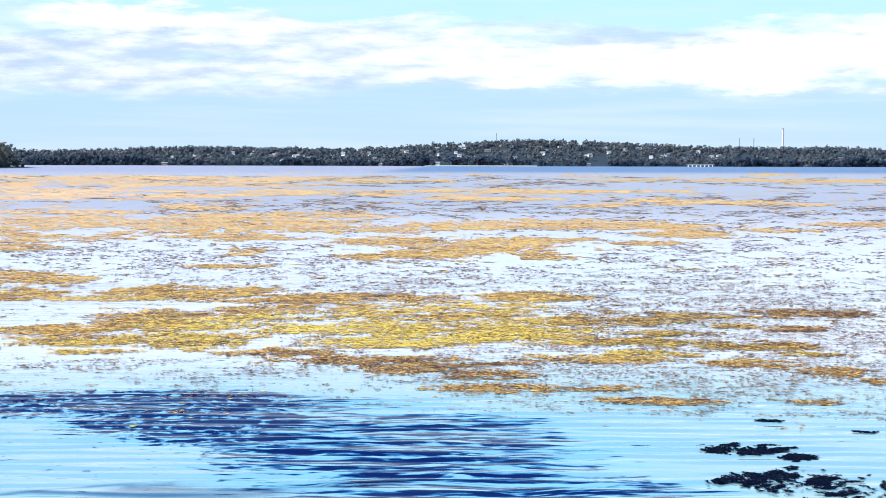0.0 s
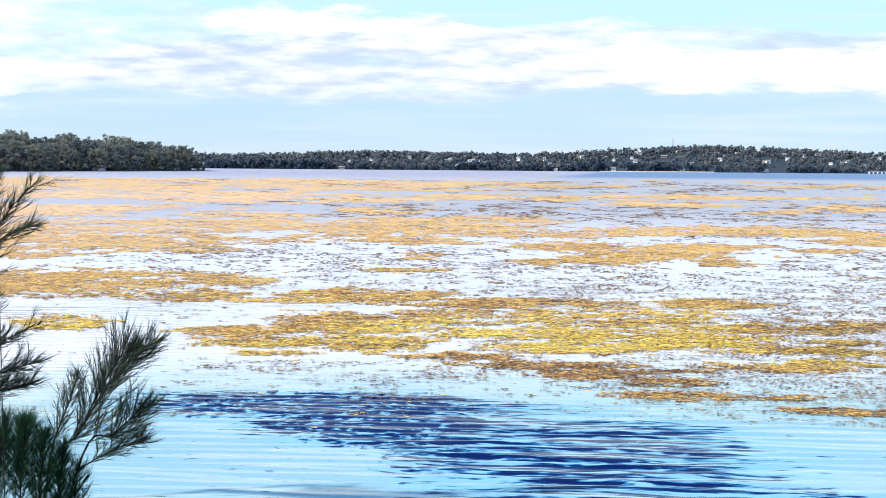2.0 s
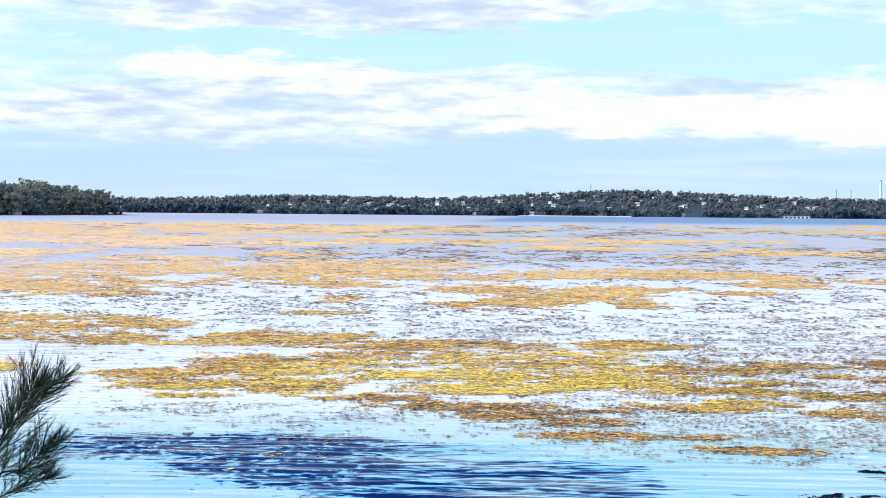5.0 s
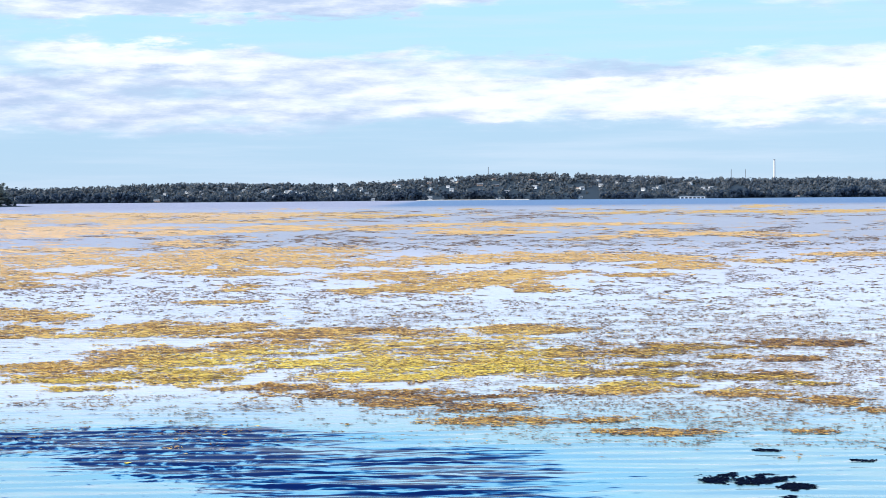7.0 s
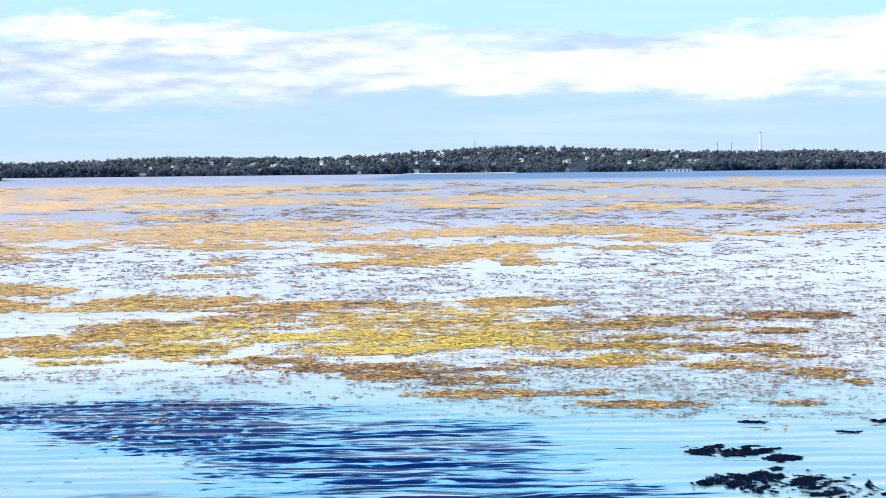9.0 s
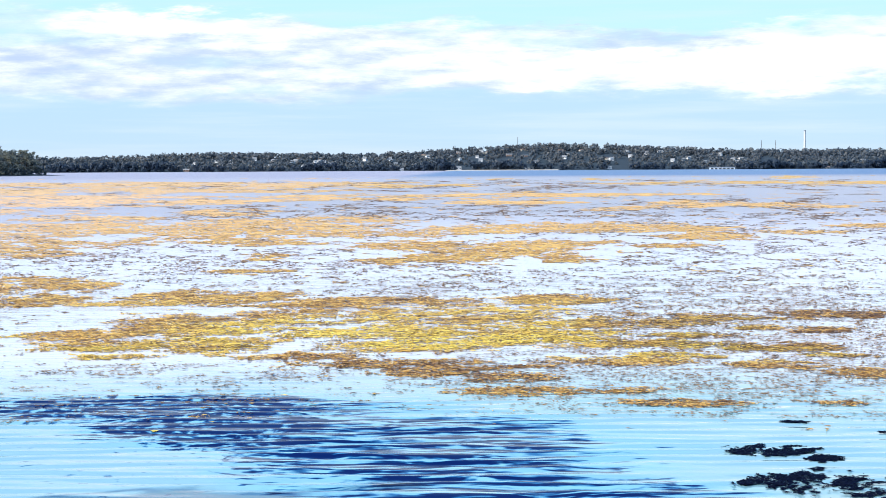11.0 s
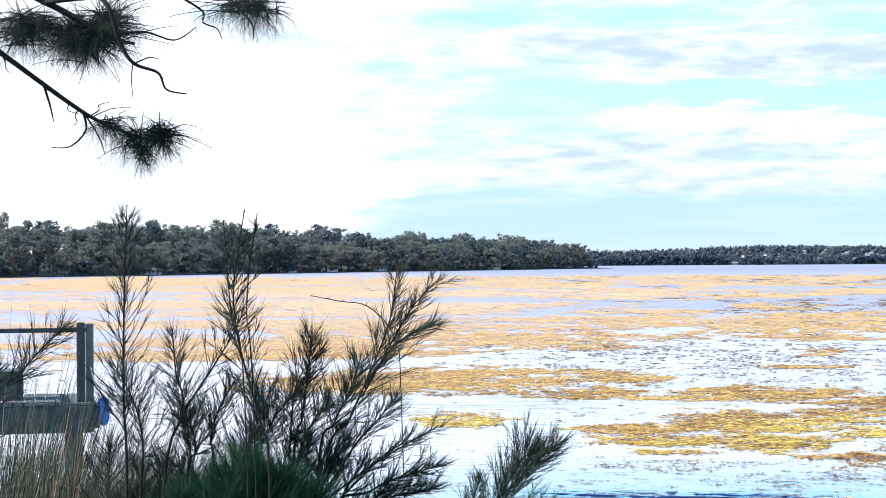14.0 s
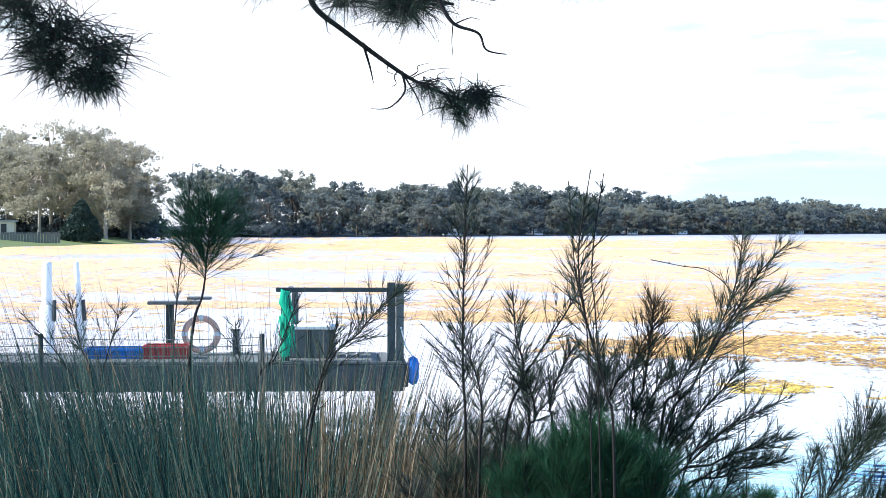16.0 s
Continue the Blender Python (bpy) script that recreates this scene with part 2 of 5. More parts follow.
def make_weed(nt, bsdf):
    p = where(nt)
    one = island(nt)
    streak = noise_of(nt, p, 1.7, 4.0, 0.65)
    near = noise_of(nt, p, 0.22, 3.0)
    far = node(nt, "ShaderNodeVectorMath", {0: p}, operation="LENGTH").outputs["Value"]
    f = maths(nt, "ADD", maths(nt, "MULTIPLY", one, spread(nt, far, 35, 110, 0.5, 0.3)), maths(nt, "MULTIPLY", streak, 0.8))
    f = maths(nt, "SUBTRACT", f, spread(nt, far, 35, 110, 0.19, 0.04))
    f = maths(nt, "ADD", f, maths(nt, "MULTIPLY", maths(nt, "SUBTRACT", near, 0.5), 0.55))
    east = maths(nt, "MULTIPLY", spread(nt, node(nt, "ShaderNodeSeparateXYZ", {0: p}).outputs[0], 0.5, 4.0), spread(nt, far, 50, 36))
    rim = maths(nt, "MULTIPLY", spread(nt, far, 27.5, 25.0), spread(nt, node(nt, "ShaderNodeSeparateXYZ", {0: p}).outputs[0], -3.0, -0.5))
    east = maths(nt, "MAXIMUM", east, rim)
    f = maths(nt, "SUBTRACT", f, maths(nt, "MULTIPLY", east, 0.13))
    gold = ramp(nt, f, [(0.12, (0.075, 0.035, 0.022)), (0.3, (0.34, 0.17, 0.055)), (0.5, (0.74, 0.43, 0.1)), (0.82, (0.95, 0.68, 0.2))])
    lime = ramp(nt, f, [(0.12, (0.09, 0.06, 0.015)), (0.3, (0.42, 0.28, 0.045)), (0.48, (0.82, 0.56, 0.075)), (0.8, (0.95, 0.78, 0.16))])
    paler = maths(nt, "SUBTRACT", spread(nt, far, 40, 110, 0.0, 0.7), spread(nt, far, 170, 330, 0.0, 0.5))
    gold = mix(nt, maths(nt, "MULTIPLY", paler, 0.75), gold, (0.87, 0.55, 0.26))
    # pale veil of glare towards the sun, put into the weed's colour
    west_glare = spread(nt, node(nt, "ShaderNodeSeparateXYZ", {0: p}).outputs[0], -5, -40)
    gold = mix(nt, maths(nt, "MULTIPLY", west_glare, 0.68), gold, (0.86, 0.58, 0.36))
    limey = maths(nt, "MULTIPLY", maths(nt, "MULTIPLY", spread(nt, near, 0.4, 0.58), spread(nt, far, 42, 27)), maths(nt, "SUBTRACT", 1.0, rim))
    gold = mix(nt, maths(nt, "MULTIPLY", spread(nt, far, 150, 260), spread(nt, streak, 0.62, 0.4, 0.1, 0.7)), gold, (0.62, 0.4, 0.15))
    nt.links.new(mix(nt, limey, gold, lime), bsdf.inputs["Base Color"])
    bsdf.inputs["Roughness"].default_value = 0.75
    bsdf.inputs["Specular IOR Level"].default_value = 0.25


WATER = material("lake_water", make_water)
WEED = material("golden_weed", make_weed)
WEED_DARK = varied("dark_weed", [(0, (0.014, 0.010, 0.014)), (0.35, (0.06, 0.036, 0.032)), (0.6, (0.17, 0.095, 0.05)), (1, (0.42, 0.25, 0.09))], by_island=True, relief=0, spec=0.04)
SEA_GRASS = varied("sea_grass", [(0, (0.001, 0.002, 0.010)), (0.6, (0.003, 0.006, 0.024)), (1, (0.012, 0.018, 0.045))], by_island=True, relief=0, spec=0.03)
BANK = varied("bank_soil", [(0, (0.05, 0.06, 0.025)), (0.5, (0.10, 0.10, 0.05)), (1, (0.2, 0.16, 0.1))], 0.9, 6.0, 0.02)
SAND = varied("pale_sand", [(0, (0.42, 0.38, 0.33)), (0.5, (0.56, 0.52, 0.46)), (1, (0.68, 0.64, 0.58))], 0.9, 0.5, 0)
LAWN = varied("lawn", [(0, (0.06, 0.09, 0.03)), (0.5, (0.13, 0.17, 0.06)), (1, (0.3, 0.28, 0.14))], 0.9, 2.0, 0.02)
# bluish, to match the haze painted into the far leaves
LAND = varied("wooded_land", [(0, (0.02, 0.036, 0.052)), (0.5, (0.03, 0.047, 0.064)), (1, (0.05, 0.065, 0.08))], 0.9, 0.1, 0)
BARK = varied("bark", [(0, (0.03, 0.022, 0.018)), (0.5, (0.09, 0.07, 0.055)), (1, (0.2, 0.17, 0.14))], 0.9, 25.0, 0.006)
GUM_BARK = varied("pale_bark", [(0, (0.16, 0.12, 0.1)), (0.5, (0.36, 0.31, 0.26)), (1, (0.55, 0.5, 0.44))], 0.8, 4.0, 0.01)
# aerial haze over the spit painted in: leaves bluer and lighter than their own colour
LEAF_GUM_HAZED = leafy("gum_leaves", [(0, (0.13, 0.165, 0.18)), (0.35, (0.185, 0.215, 0.205)), (0.6, (0.245, 0.26, 0.215)), (0.85, (0.32, 0.3, 0.215))], 0.5)
# lawn gum leaves, lightened in colour to stand for haze
LEAF_PALE = leafy("pale_gum_leaves", [(0, (0.24, 0.24, 0.2)), (0.4, (0.38, 0.355, 0.27)), (0.75, (0.5, 0.455, 0.33)), (1, (0.6, 0.55, 0.42))], 0.55)
# dark leaves lifted with the same painted haze blue
LEAF_DARK = leafy("dark_leaves", [(0, (0.06, 0.08, 0.094)), (0.5, (0.09, 0.115, 0.124)), (1, (0.14, 0.165, 0.155))], 0.3)
LEAF_HEDGE = leafy("hedge_leaves", [(0, (0.008, 0.02, 0.02)), (0.5, (0.018, 0.042, 0.038)), (1, (0.05, 0.08, 0.06))], 0.15)
# distance haze put into the leaf colour as a shift to blue
LEAF_FAR_HAZED = leafy("hazed_far_leaves", [(0.1, (0.022, 0.048, 0.088)), (0.4, (0.05, 0.08, 0.122)), (0.65, (0.1, 0.12, 0.138)), (0.9, (0.2, 0.19, 0.17))], 0.25, patch=0.25, scale=0.02)
# the same painted distance blue, only darker
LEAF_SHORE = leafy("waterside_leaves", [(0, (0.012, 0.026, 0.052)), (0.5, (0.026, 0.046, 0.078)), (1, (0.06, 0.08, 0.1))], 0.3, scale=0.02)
NEEDLE = leafy("casuarina_needles", [(0, (0.011, 0.025, 0.02)), (0.5, (0.03, 0.056, 0.041)), (1, (0.085, 0.115, 0.072))], 0.2, 0.75, 0.25, 2.0)
NEEDLE_GREEN = leafy("green_needles", [(0, (0.006, 0.032, 0.018)), (0.5, (0.014, 0.078, 0.038)), (1, (0.05, 0.13, 0.055))], 0.25, 0.75, 0.25, 2.0)
NEEDLE_GREY = leafy("grey_needles", [(0, (0.025, 0.04, 0.04)), (0.5, (0.06, 0.08, 0.07)), (1, (0.14, 0.15, 0.11))], 0.25, 0.75, 0.25, 2.0)
NEEDLE_BROWN = leafy("browning_needles", [(0, (0.02, 0.018, 0.012)), (0.5, (0.055, 0.042, 0.025)), (1, (0.13, 0.1, 0.06))], 0.25, 0.75, 0.25, 2.0)
TWIG = varied("dark_twig", [(0, (0.010, 0.009, 0.010)), (0.5, (0.024, 0.021, 0.020)), (1, (0.055, 0.048, 0.042))], 0.95, 30.0, 0.002)
RUSH = leafy("rush_blades", [(0, (0.006, 0.024, 0.023)), (0.36, (0.016, 0.068, 0.056)), (0.58, (0.045, 0.115, 0.09)), (0.72, (0.12, 0.165, 0.12)), (0.86, (0.3, 0.27, 0.19))], 0.2, 0.7, 0.2, 2.0)
DRY_GRASS = leafy("dry_grass", [(0, (0.04, 0.032, 0.02)), (0.5, (0.14, 0.105, 0.06)), (1, (0.42, 0.34, 0.22))], 0.2, 0.6, 0.25, 2.0)
TIMBER = varied("weathered_timber", [(0, (0.05, 0.06, 0.06)), (0.5, (0.13, 0.14, 0.14)), (1, (0.26, 0.25, 0.23))], 0.85, 14.0, 0.004)
TIMBER_DARK = varied("dark_timber", [(0, (0.015, 0.02, 0.022)), (0.5, (0.04, 0.05, 0.055)), (1, (0.09, 0.1, 0.1))], 0.85, 14.0, 0.004)
WHITE = varied("white_paint", [(0, (0.6, 0.6, 0.58)), (0.5, (0.8, 0.8, 0.79)), (1, (0.85, 0.85, 0.84))], 0.6, 5.0, 0.001)
CREAM = varied("cream_wall", [(0, (0.45, 0.38, 0.3)), (0.5, (0.6, 0.54, 0.44)), (1, (0.7, 0.64, 0.56))], 0.8, 1.0, 0)
BRICK_WALL = varied("brick_wall", [(0, (0.22, 0.15, 0.12)), (0.5, (0.3, 0.21, 0.17)), (1, (0.4, 0.29, 0.23))], 0.8, 1.0, 0)
ROOF_RED = varied("red_roof", [(0, (0.2, 0.14, 0.12)), (0.5, (0.28, 0.2, 0.17)), (1, (0.36, 0.27, 0.22))], 0.8, 1.0, 0)
ROOF_GREY = varied("grey_roof", [(0, (0.16, 0.17, 0.18)), (0.5, (0.28, 0.29, 0.3)), (1, (0.4, 0.41, 0.42))], 0.6, 1.0, 0)
PANE = varied("dark_pane", [(0, (0.02, 0.025, 0.03)), (1, (0.05, 0.055, 0.06))], 0.1, 1.0, 0)
STACK = varied("pale_concrete", [(0, (0.5, 0.5, 0.5)), (0.5, (0.62, 0.62, 0.62)), (1, (0.7, 0.7, 0.7))], 0.8, 0.1, 0)
STEEL = varied("grey_steel", [(0, (0.12, 0.12, 0.13)), (1, (0.25, 0.25, 0.27))], 0.5, 3.0, 0)
NET = varied("green_net", [(0, (0.005, 0.16, 0.09)), (0.5, (0.01, 0.34, 0.2)), (1, (0.05, 0.5, 0.32))], 0.7, 30.0, 0.004)
BLUE = varied("blue_plastic", [(0, (0.008, 0.06, 0.24)), (0.5, (0.012, 0.13, 0.45)), (1, (0.04, 0.25, 0.6))], 0.4, 8.0, 0.001)
RED = varied("red_plastic", [(0, (0.2, 0.015, 0.02)), (0.5, (0.36, 0.03, 0.035)), (1, (0.5, 0.08, 0.07))], 0.5, 8.0, 0.001)
ORANGE = varied("faded_orange", [(0, (0.6, 0.3, 0.22)), (0.5, (0.78, 0.46, 0.36)), (1, (0.82, 0.6, 0.5))], 0.6, 8.0, 0.001)


# ---- builders ----
def quick_mesh(name, verts, faces, sizes=None, smooth=False):
    """A mesh from an array of places and one of corners; sizes: corners of each face, where they differ."""
    me = bpy.data.meshes.new(name)
    verts, faces = np.asarray(verts, np.float32), np.asarray(faces, np.int32)
    if sizes is None:
        sizes = np.full(len(faces), faces.shape[1], np.int32)
    me.vertices.add(len(verts))
    me.vertices.foreach_set("co", verts.ravel())
    me.loops.add(faces.size)
    me.loops.foreach_set("vertex_index", faces.ravel())
    me.polygons.add(len(sizes))
    me.polygons.foreach_set("loop_start", np.r_[0, np.cumsum(sizes)[:-1]].astype(np.int32))
    me.polygons.foreach_set("use_smooth", np.full(len(sizes), smooth))
    me.update(calc_edges=True)
    me.validate()
    return me


def place_mesh(name, me, mat, parent=None, label="", at=None):
    ob = new(name, me)
    me.materials.append(mat)
    if at is not None:
        ob.matrix_basis = at
    if parent:
        ob.parent = parent
    return tagged(ob, label)


def part(name, bm, mat, parent=None, label=""):
    me = bpy.data.meshes.new(name)
    bm.to_mesh(me)
    bm.free()
    return place_mesh(name, me, mat, parent, label)


def thing(name, label, category, at=None, group="", kind=""):
    ob = new(name)
    ob.empty_display_size = 0.2
    if at is not None:
        ob.matrix_basis = at
    return tagged(ob, label, category, group, kind)


def box(bm, size, at=(0, 0, 0), turn=0.0, bevel=0.0, tilt=0.0):
    made = bmesh.ops.create_cube(bm, size=1.0, matrix=pose(*at, tilt, 0, turn) @ Matrix.Diagonal((*size, 1)))
    if bevel:
        edges = list({e for v in made["verts"] for e in v.link_edges})
        bmesh.ops.bevel(bm, geom=edges, offset=bevel, segments=2, affect="EDGES", profile=0.5)
    return bm


class Tubes:
    """Tapered round stems along bent lines, gathered into one mesh."""

    def __init__(self, sides=6):
        self.v, self.f, self.n, self.sides = [], [], 0, sides

    def add(self, points, radii):
        pts = np.asarray(points, float)
        k, s = len(pts), self.sides
        way = np.gradient(pts, axis=0)
        way /= np.linalg.norm(way, axis=1)[:, None] + 1e-9
        ref = np.array([0.0, 0, 1]) if abs(way[0, 2]) < 0.8 else np.array([1.0, 0, 0])
        u = np.cross(way, ref)
        u /= np.linalg.norm(u, axis=1)[:, None] + 1e-9
        w = np.cross(way, u)
        a = np.arange(s) * 2 * np.pi / s
        ring = pts[:, None] + np.asarray(radii, float)[:, None, None] * (np.cos(a)[None, :, None] * u[:, None] + np.sin(a)[None, :, None] * w[:, None])
        self.v.append(ring.reshape(-1, 3))
        i, j = np.meshgrid(np.arange(k - 1), np.arange(s), indexing="ij")
        j2 = (j + 1) % s
        self.f.append(np.stack([i * s + j, i * s + j2, (i + 1) * s + j2, (i + 1) * s + j], -1).reshape(-1, 4) + self.n)
        self.n += k * s

    def mesh(self, name):
        return quick_mesh(name, np.concatenate(self.v), np.concatenate(self.f), smooth=True)


def blades(name, start, way, length, radius, droop, rng):
    """Many fine tapering stems at once: three-sided, in two lengths, bending by droop."""
    n = len(start)
    way = way / np.linalg.norm(way, axis=1)[:, None]
    side = np.cross(way, rng.normal(size=(n, 3)))
    side /= np.linalg.norm(side, axis=1)[:, None] + 1e-9
    up = np.cross(way, side)
    length, radius, droop = (np.broadcast_to(np.asarray(q, float).reshape(-1, 1), (n, 1)) for q in (length, radius, droop))
    mid = start + way * length * 0.55 + np.array([0, 0, 1]) * droop * length * 0.3
    tip = start + way * length + np.array([0, 0, 1]) * droop * length
    rows = []
    for centre, r in ((start, radius), (mid, radius * 0.85)):
        for k in range(3):
            a = k * 2.0944
            rows.append(centre + r * (math.cos(a) * side + math.sin(a) * up))
    rows.append(tip)
    v = np.stack(rows, 1).reshape(-1, 3)
    base = (np.arange(n) * 7)[:, None]
    f = np.concatenate([base + np.array(q) for q in ((0, 1, 4), (0, 4, 3), (1, 2, 5), (1, 5, 4), (2, 0, 3), (2, 3, 5), (3, 4, 6), (4, 5, 6), (5, 3, 6))])
    return quick_mesh(name, v, f)


def needles(name, start, way, length, radius, droop, rng):
    """Very many straight fine needles: three-sided, tapering to a point."""
    n = len(start)
    way = way / np.linalg.norm(way, axis=1)[:, None]
    side = np.cross(way, rng.normal(size=(n, 3)))
    side /= np.linalg.norm(side, axis=1)[:, None] + 1e-9
    up = np.cross(way, side)
    length, radius, droop = (np.broadcast_to(np.asarray(q, float).reshape(-1, 1), (n, 1)) for q in (length, radius, droop))
    rows = [start + radius * (math.cos(k * 2.0944) * side + math.sin(k * 2.0944) * up) for k in range(3)]
    rows.append(start + way * length + np.array([0, 0, 1]) * droop * length)
    base = (np.arange(n) * 4)[:, None]
    f = np.concatenate([base + np.array(q) for q in ((0, 1, 3), (1, 2, 3), (2, 0, 3))])
    return quick_mesh(name, np.stack(rows, 1).reshape(-1, 3), f)


def flakes(name, centre, half, rng, corners=4):
    """Crumpled little faces: random outline in a random plane round each centre, with half their size."""
    n = len(centre)
    a = rng.normal(size=(n, 3))
    a /= np.linalg.norm(a, axis=1)[:, None]
    b = np.cross(a, rng.normal(size=(n, 3)))
    b /= np.linalg.norm(b, axis=1)[:, None] + 1e-9
    ang = (np.arange(corners) * 2 * np.pi / corners)[None] + rng.uniform(-0.4, 0.4, (n, corners))
    r = half[:, None] * rng.uniform(0.55, 1.3, (n, corners))
    v = centre[:, None] + (r * np.cos(ang))[..., None] * a[:, None] + (0.6 * r * np.sin(ang))[..., None] * b[:, None]
    return quick_mesh(name, v.reshape(-1, 3), np.arange(n * corners).reshape(n, corners))


def leaf_skin(name, centre, outward, half, rng, corners=3, loose=0.5):
    """Little faces that lie like shingles over a clump: each looks outward, more or less."""
    n = len(centre)
    out = outward / (np.linalg.norm(outward, axis=1)[:, None] + 1e-9) + rng.normal(0, loose, (n, 3))
    out /= np.linalg.norm(out, axis=1)[:, None]
    a = np.cross(out, rng.normal(size=(n, 3)))
    a /= np.linalg.norm(a, axis=1)[:, None] + 1e-9
    b = np.cross(out, a)
    ang = (np.arange(corners) * 2 * np.pi / corners)[None] + rng.uniform(-0.5, 0.5, (n, corners))
    r = half[:, None] * rng.uniform(0.55, 1.35, (n, corners))
    v = centre[:, None] + (r * np.cos(ang))[..., None] * a[:, None] + (0.75 * r * np.sin(ang))[..., None] * b[:, None]
    return quick_mesh(name, v.reshape(-1, 3), np.arange(n * corners).reshape(n, corners))


def lattice(ix, iy, seed):
    h = (ix.astype(np.int64) * 374761393 + iy.astype(np.int64) * 668265263 + seed * 974634777) & 0xFFFFFFFF
    h = ((h ^ (h >> 13)) * 1274126177) & 0xFFFFFFFF
    return ((h ^ (h >> 16)) & 0xFFFF) / 65535.0


def patchy(x, y, seed=0):
    """Smooth random value between 0 and 1 over the plan."""
    fx, fy = np.floor(x), np.floor(y)
    u, v = x - fx, y - fy
    u, v = u * u * (3 - 2 * u), v * v * (3 - 2 * v)
    a, b, c, d = (lattice(fx + i, fy + j, seed) for j in (0, 1) for i in (0, 1))
    return (a * (1 - u) + b * u) * (1 - v) + (c * (1 - u) + d * u) * v


def sheet(name, xs, ys, height_of, mat, kind="structure", label="", category=""):
    gx, gy = np.meshgrid(xs, ys)
    v = np.stack([gx, gy, height_of(gx, gy)], -1).reshape(-1, 3)
    k = len(xs)
    i, j = np.meshgrid(np.arange(len(ys) - 1), np.arange(k - 1), indexing="ij")
    f = np.stack([i * k + j, i * k + j + 1, (i + 1) * k + j + 1, (i + 1) * k + j], -1).reshape(-1, 4)
    return tagged(place_mesh(name, quick_mesh(name, v, f, smooth=True), mat), label, category, kind=kind)


# ---- lake and land ----
BEDS = [(-3.0, 20.7, 2.7, 1.3), (-2.5, 19.2, 1.2, 1.5), (0.0, 17.5, 1.9, 2.5), (0.6, 14.9, 1.9, 1.2)]


def stir(x, y):
    """How lively the water is: most over the dark sea grass, with calm drifts."""
    bed = np.full(x.shape, -9.0)
    for cx, cy, rx, ry in BEDS:
        bed = np.maximum(bed, 1 - ((x - cx) / rx) ** 2 - ((y - cy) / ry) ** 2)
    drift = patchy(x / 3.1 + 4, y / 1.7, 9)
    return 0.12 + 0.12 * np.clip((21.5 - y) / 4, 0, 1) * np.clip((3.0 - x) / 3, 0.3, 1) + 0.12 * drift**2 + 0.1 * np.clip(bed + 0.3 + 1.1 * (patchy(x / 0.8, y / 0.8, 15) - 0.4), 0, 1)


def ripples(x, y):
    """Short low wavelets running in to the shore."""
    turn = 2.6 * patchy(x / 1.9, y / 1.3, 10) + 1.8 * patchy(x / 0.6, y / 0.4, 11)
    h = 0
    for length, lean, share, seed in ((0.44, -0.05, 1.0, 2), (0.3, 0.08, 0.5, 3)):
        k = 2 * np.pi / length
        swell = np.clip(1.9 * patchy(x / (length * 2.6), y / (length * 1.1), 20 + seed) - 0.2, 0, 1.2)
        crest = np.sin(k * (y * math.cos(lean) + x * math.sin(lean)) + turn + seed * 1.9)
        h = h + share * length * swell * crest
    fade = np.clip((36 - y) / 12, 0, 1) * np.clip((y - 8) / 3, 0, 1) * np.clip((16 - np.abs(x + 4)) / 3, 0, 1)
    return 0.075 * h * stir(x, y) * fade


wxs = np.r_[np.linspace(-4500, -40, 16), np.arange(-20, 12.2, 0.15), np.linspace(25, 4500, 16)]
wys = np.r_[np.linspace(-60, 8, 8), np.arange(12.8, 24, 0.036), np.arange(24, 36.5, 0.09), np.geomspace(38, 4700, 34)]
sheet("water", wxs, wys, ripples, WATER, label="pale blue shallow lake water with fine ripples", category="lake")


def bank_height(x, y):
    edge = 10.5 + 0.18 * np.clip(-x, -10, 40) * 0 + 0.8 * np.sin(x * 0.35) - 0.5 * np.sin(x * 0.13)
    edge = np.where(x < -7, edge + (-7 - x) * 0.75, edge)
    return np.clip((edge - y) * 0.16, -0.5, 1.02) + 0.05 * (patchy(x * 1.3, y * 1.3, 3) - 0.5)


sheet("ground", np.linspace(-90, 60, 151), np.linspace(-80, 40, 151), bank_height, BANK,
      label="grassy earth bank of the lake shore", category="shore")


def far_height(x, y):
    ridge = 27 + 7 * np.sin(x * 0.0042 + 0.6) + 4 * np.sin(x * 0.011) - 4 * np.clip((x - 350) / 500, 0, 1)
    return np.clip((y - 2990) / 230, -0.02, 1) * ridge


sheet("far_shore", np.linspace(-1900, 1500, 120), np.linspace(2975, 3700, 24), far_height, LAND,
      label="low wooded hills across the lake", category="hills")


sheet("far_beach", np.linspace(-30, 150, 30), np.linspace(2968, 2990, 5), lambda x, y: np.clip((y - 2972) * 0.12, -0.3, 1.2), SAND,
      label="narrow pale sand beach below the far woods", category="beach")


def spit_edge(y):
    return np.interp(y, [400, 424, 665, 1000, 1120, 1150], [-330, -262, -258, -250, -238, -330]) + 4 * np.sin(y * 0.05)


def spit_height(x, y):
    return np.clip((spit_edge(y) - x) * 0.05, -0.5, 3.0)


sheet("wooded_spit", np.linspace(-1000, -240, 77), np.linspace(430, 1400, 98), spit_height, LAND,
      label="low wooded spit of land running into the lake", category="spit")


def lawn_height(x, y):
    edge = np.interp(y, [150, 194, 253, 262, 330, 470], [-140, -162, -184, -187, -237, -340]) + 1.5 * np.sin(y * 0.21)
    return np.clip((edge - x) * 0.1, -0.4, 1.4)


sheet("lawn_shore", np.linspace(-420, -130, 117), np.linspace(150, 470, 81), lawn_height, LAWN,
      label="green lawn down to the water's edge", category="lawn")

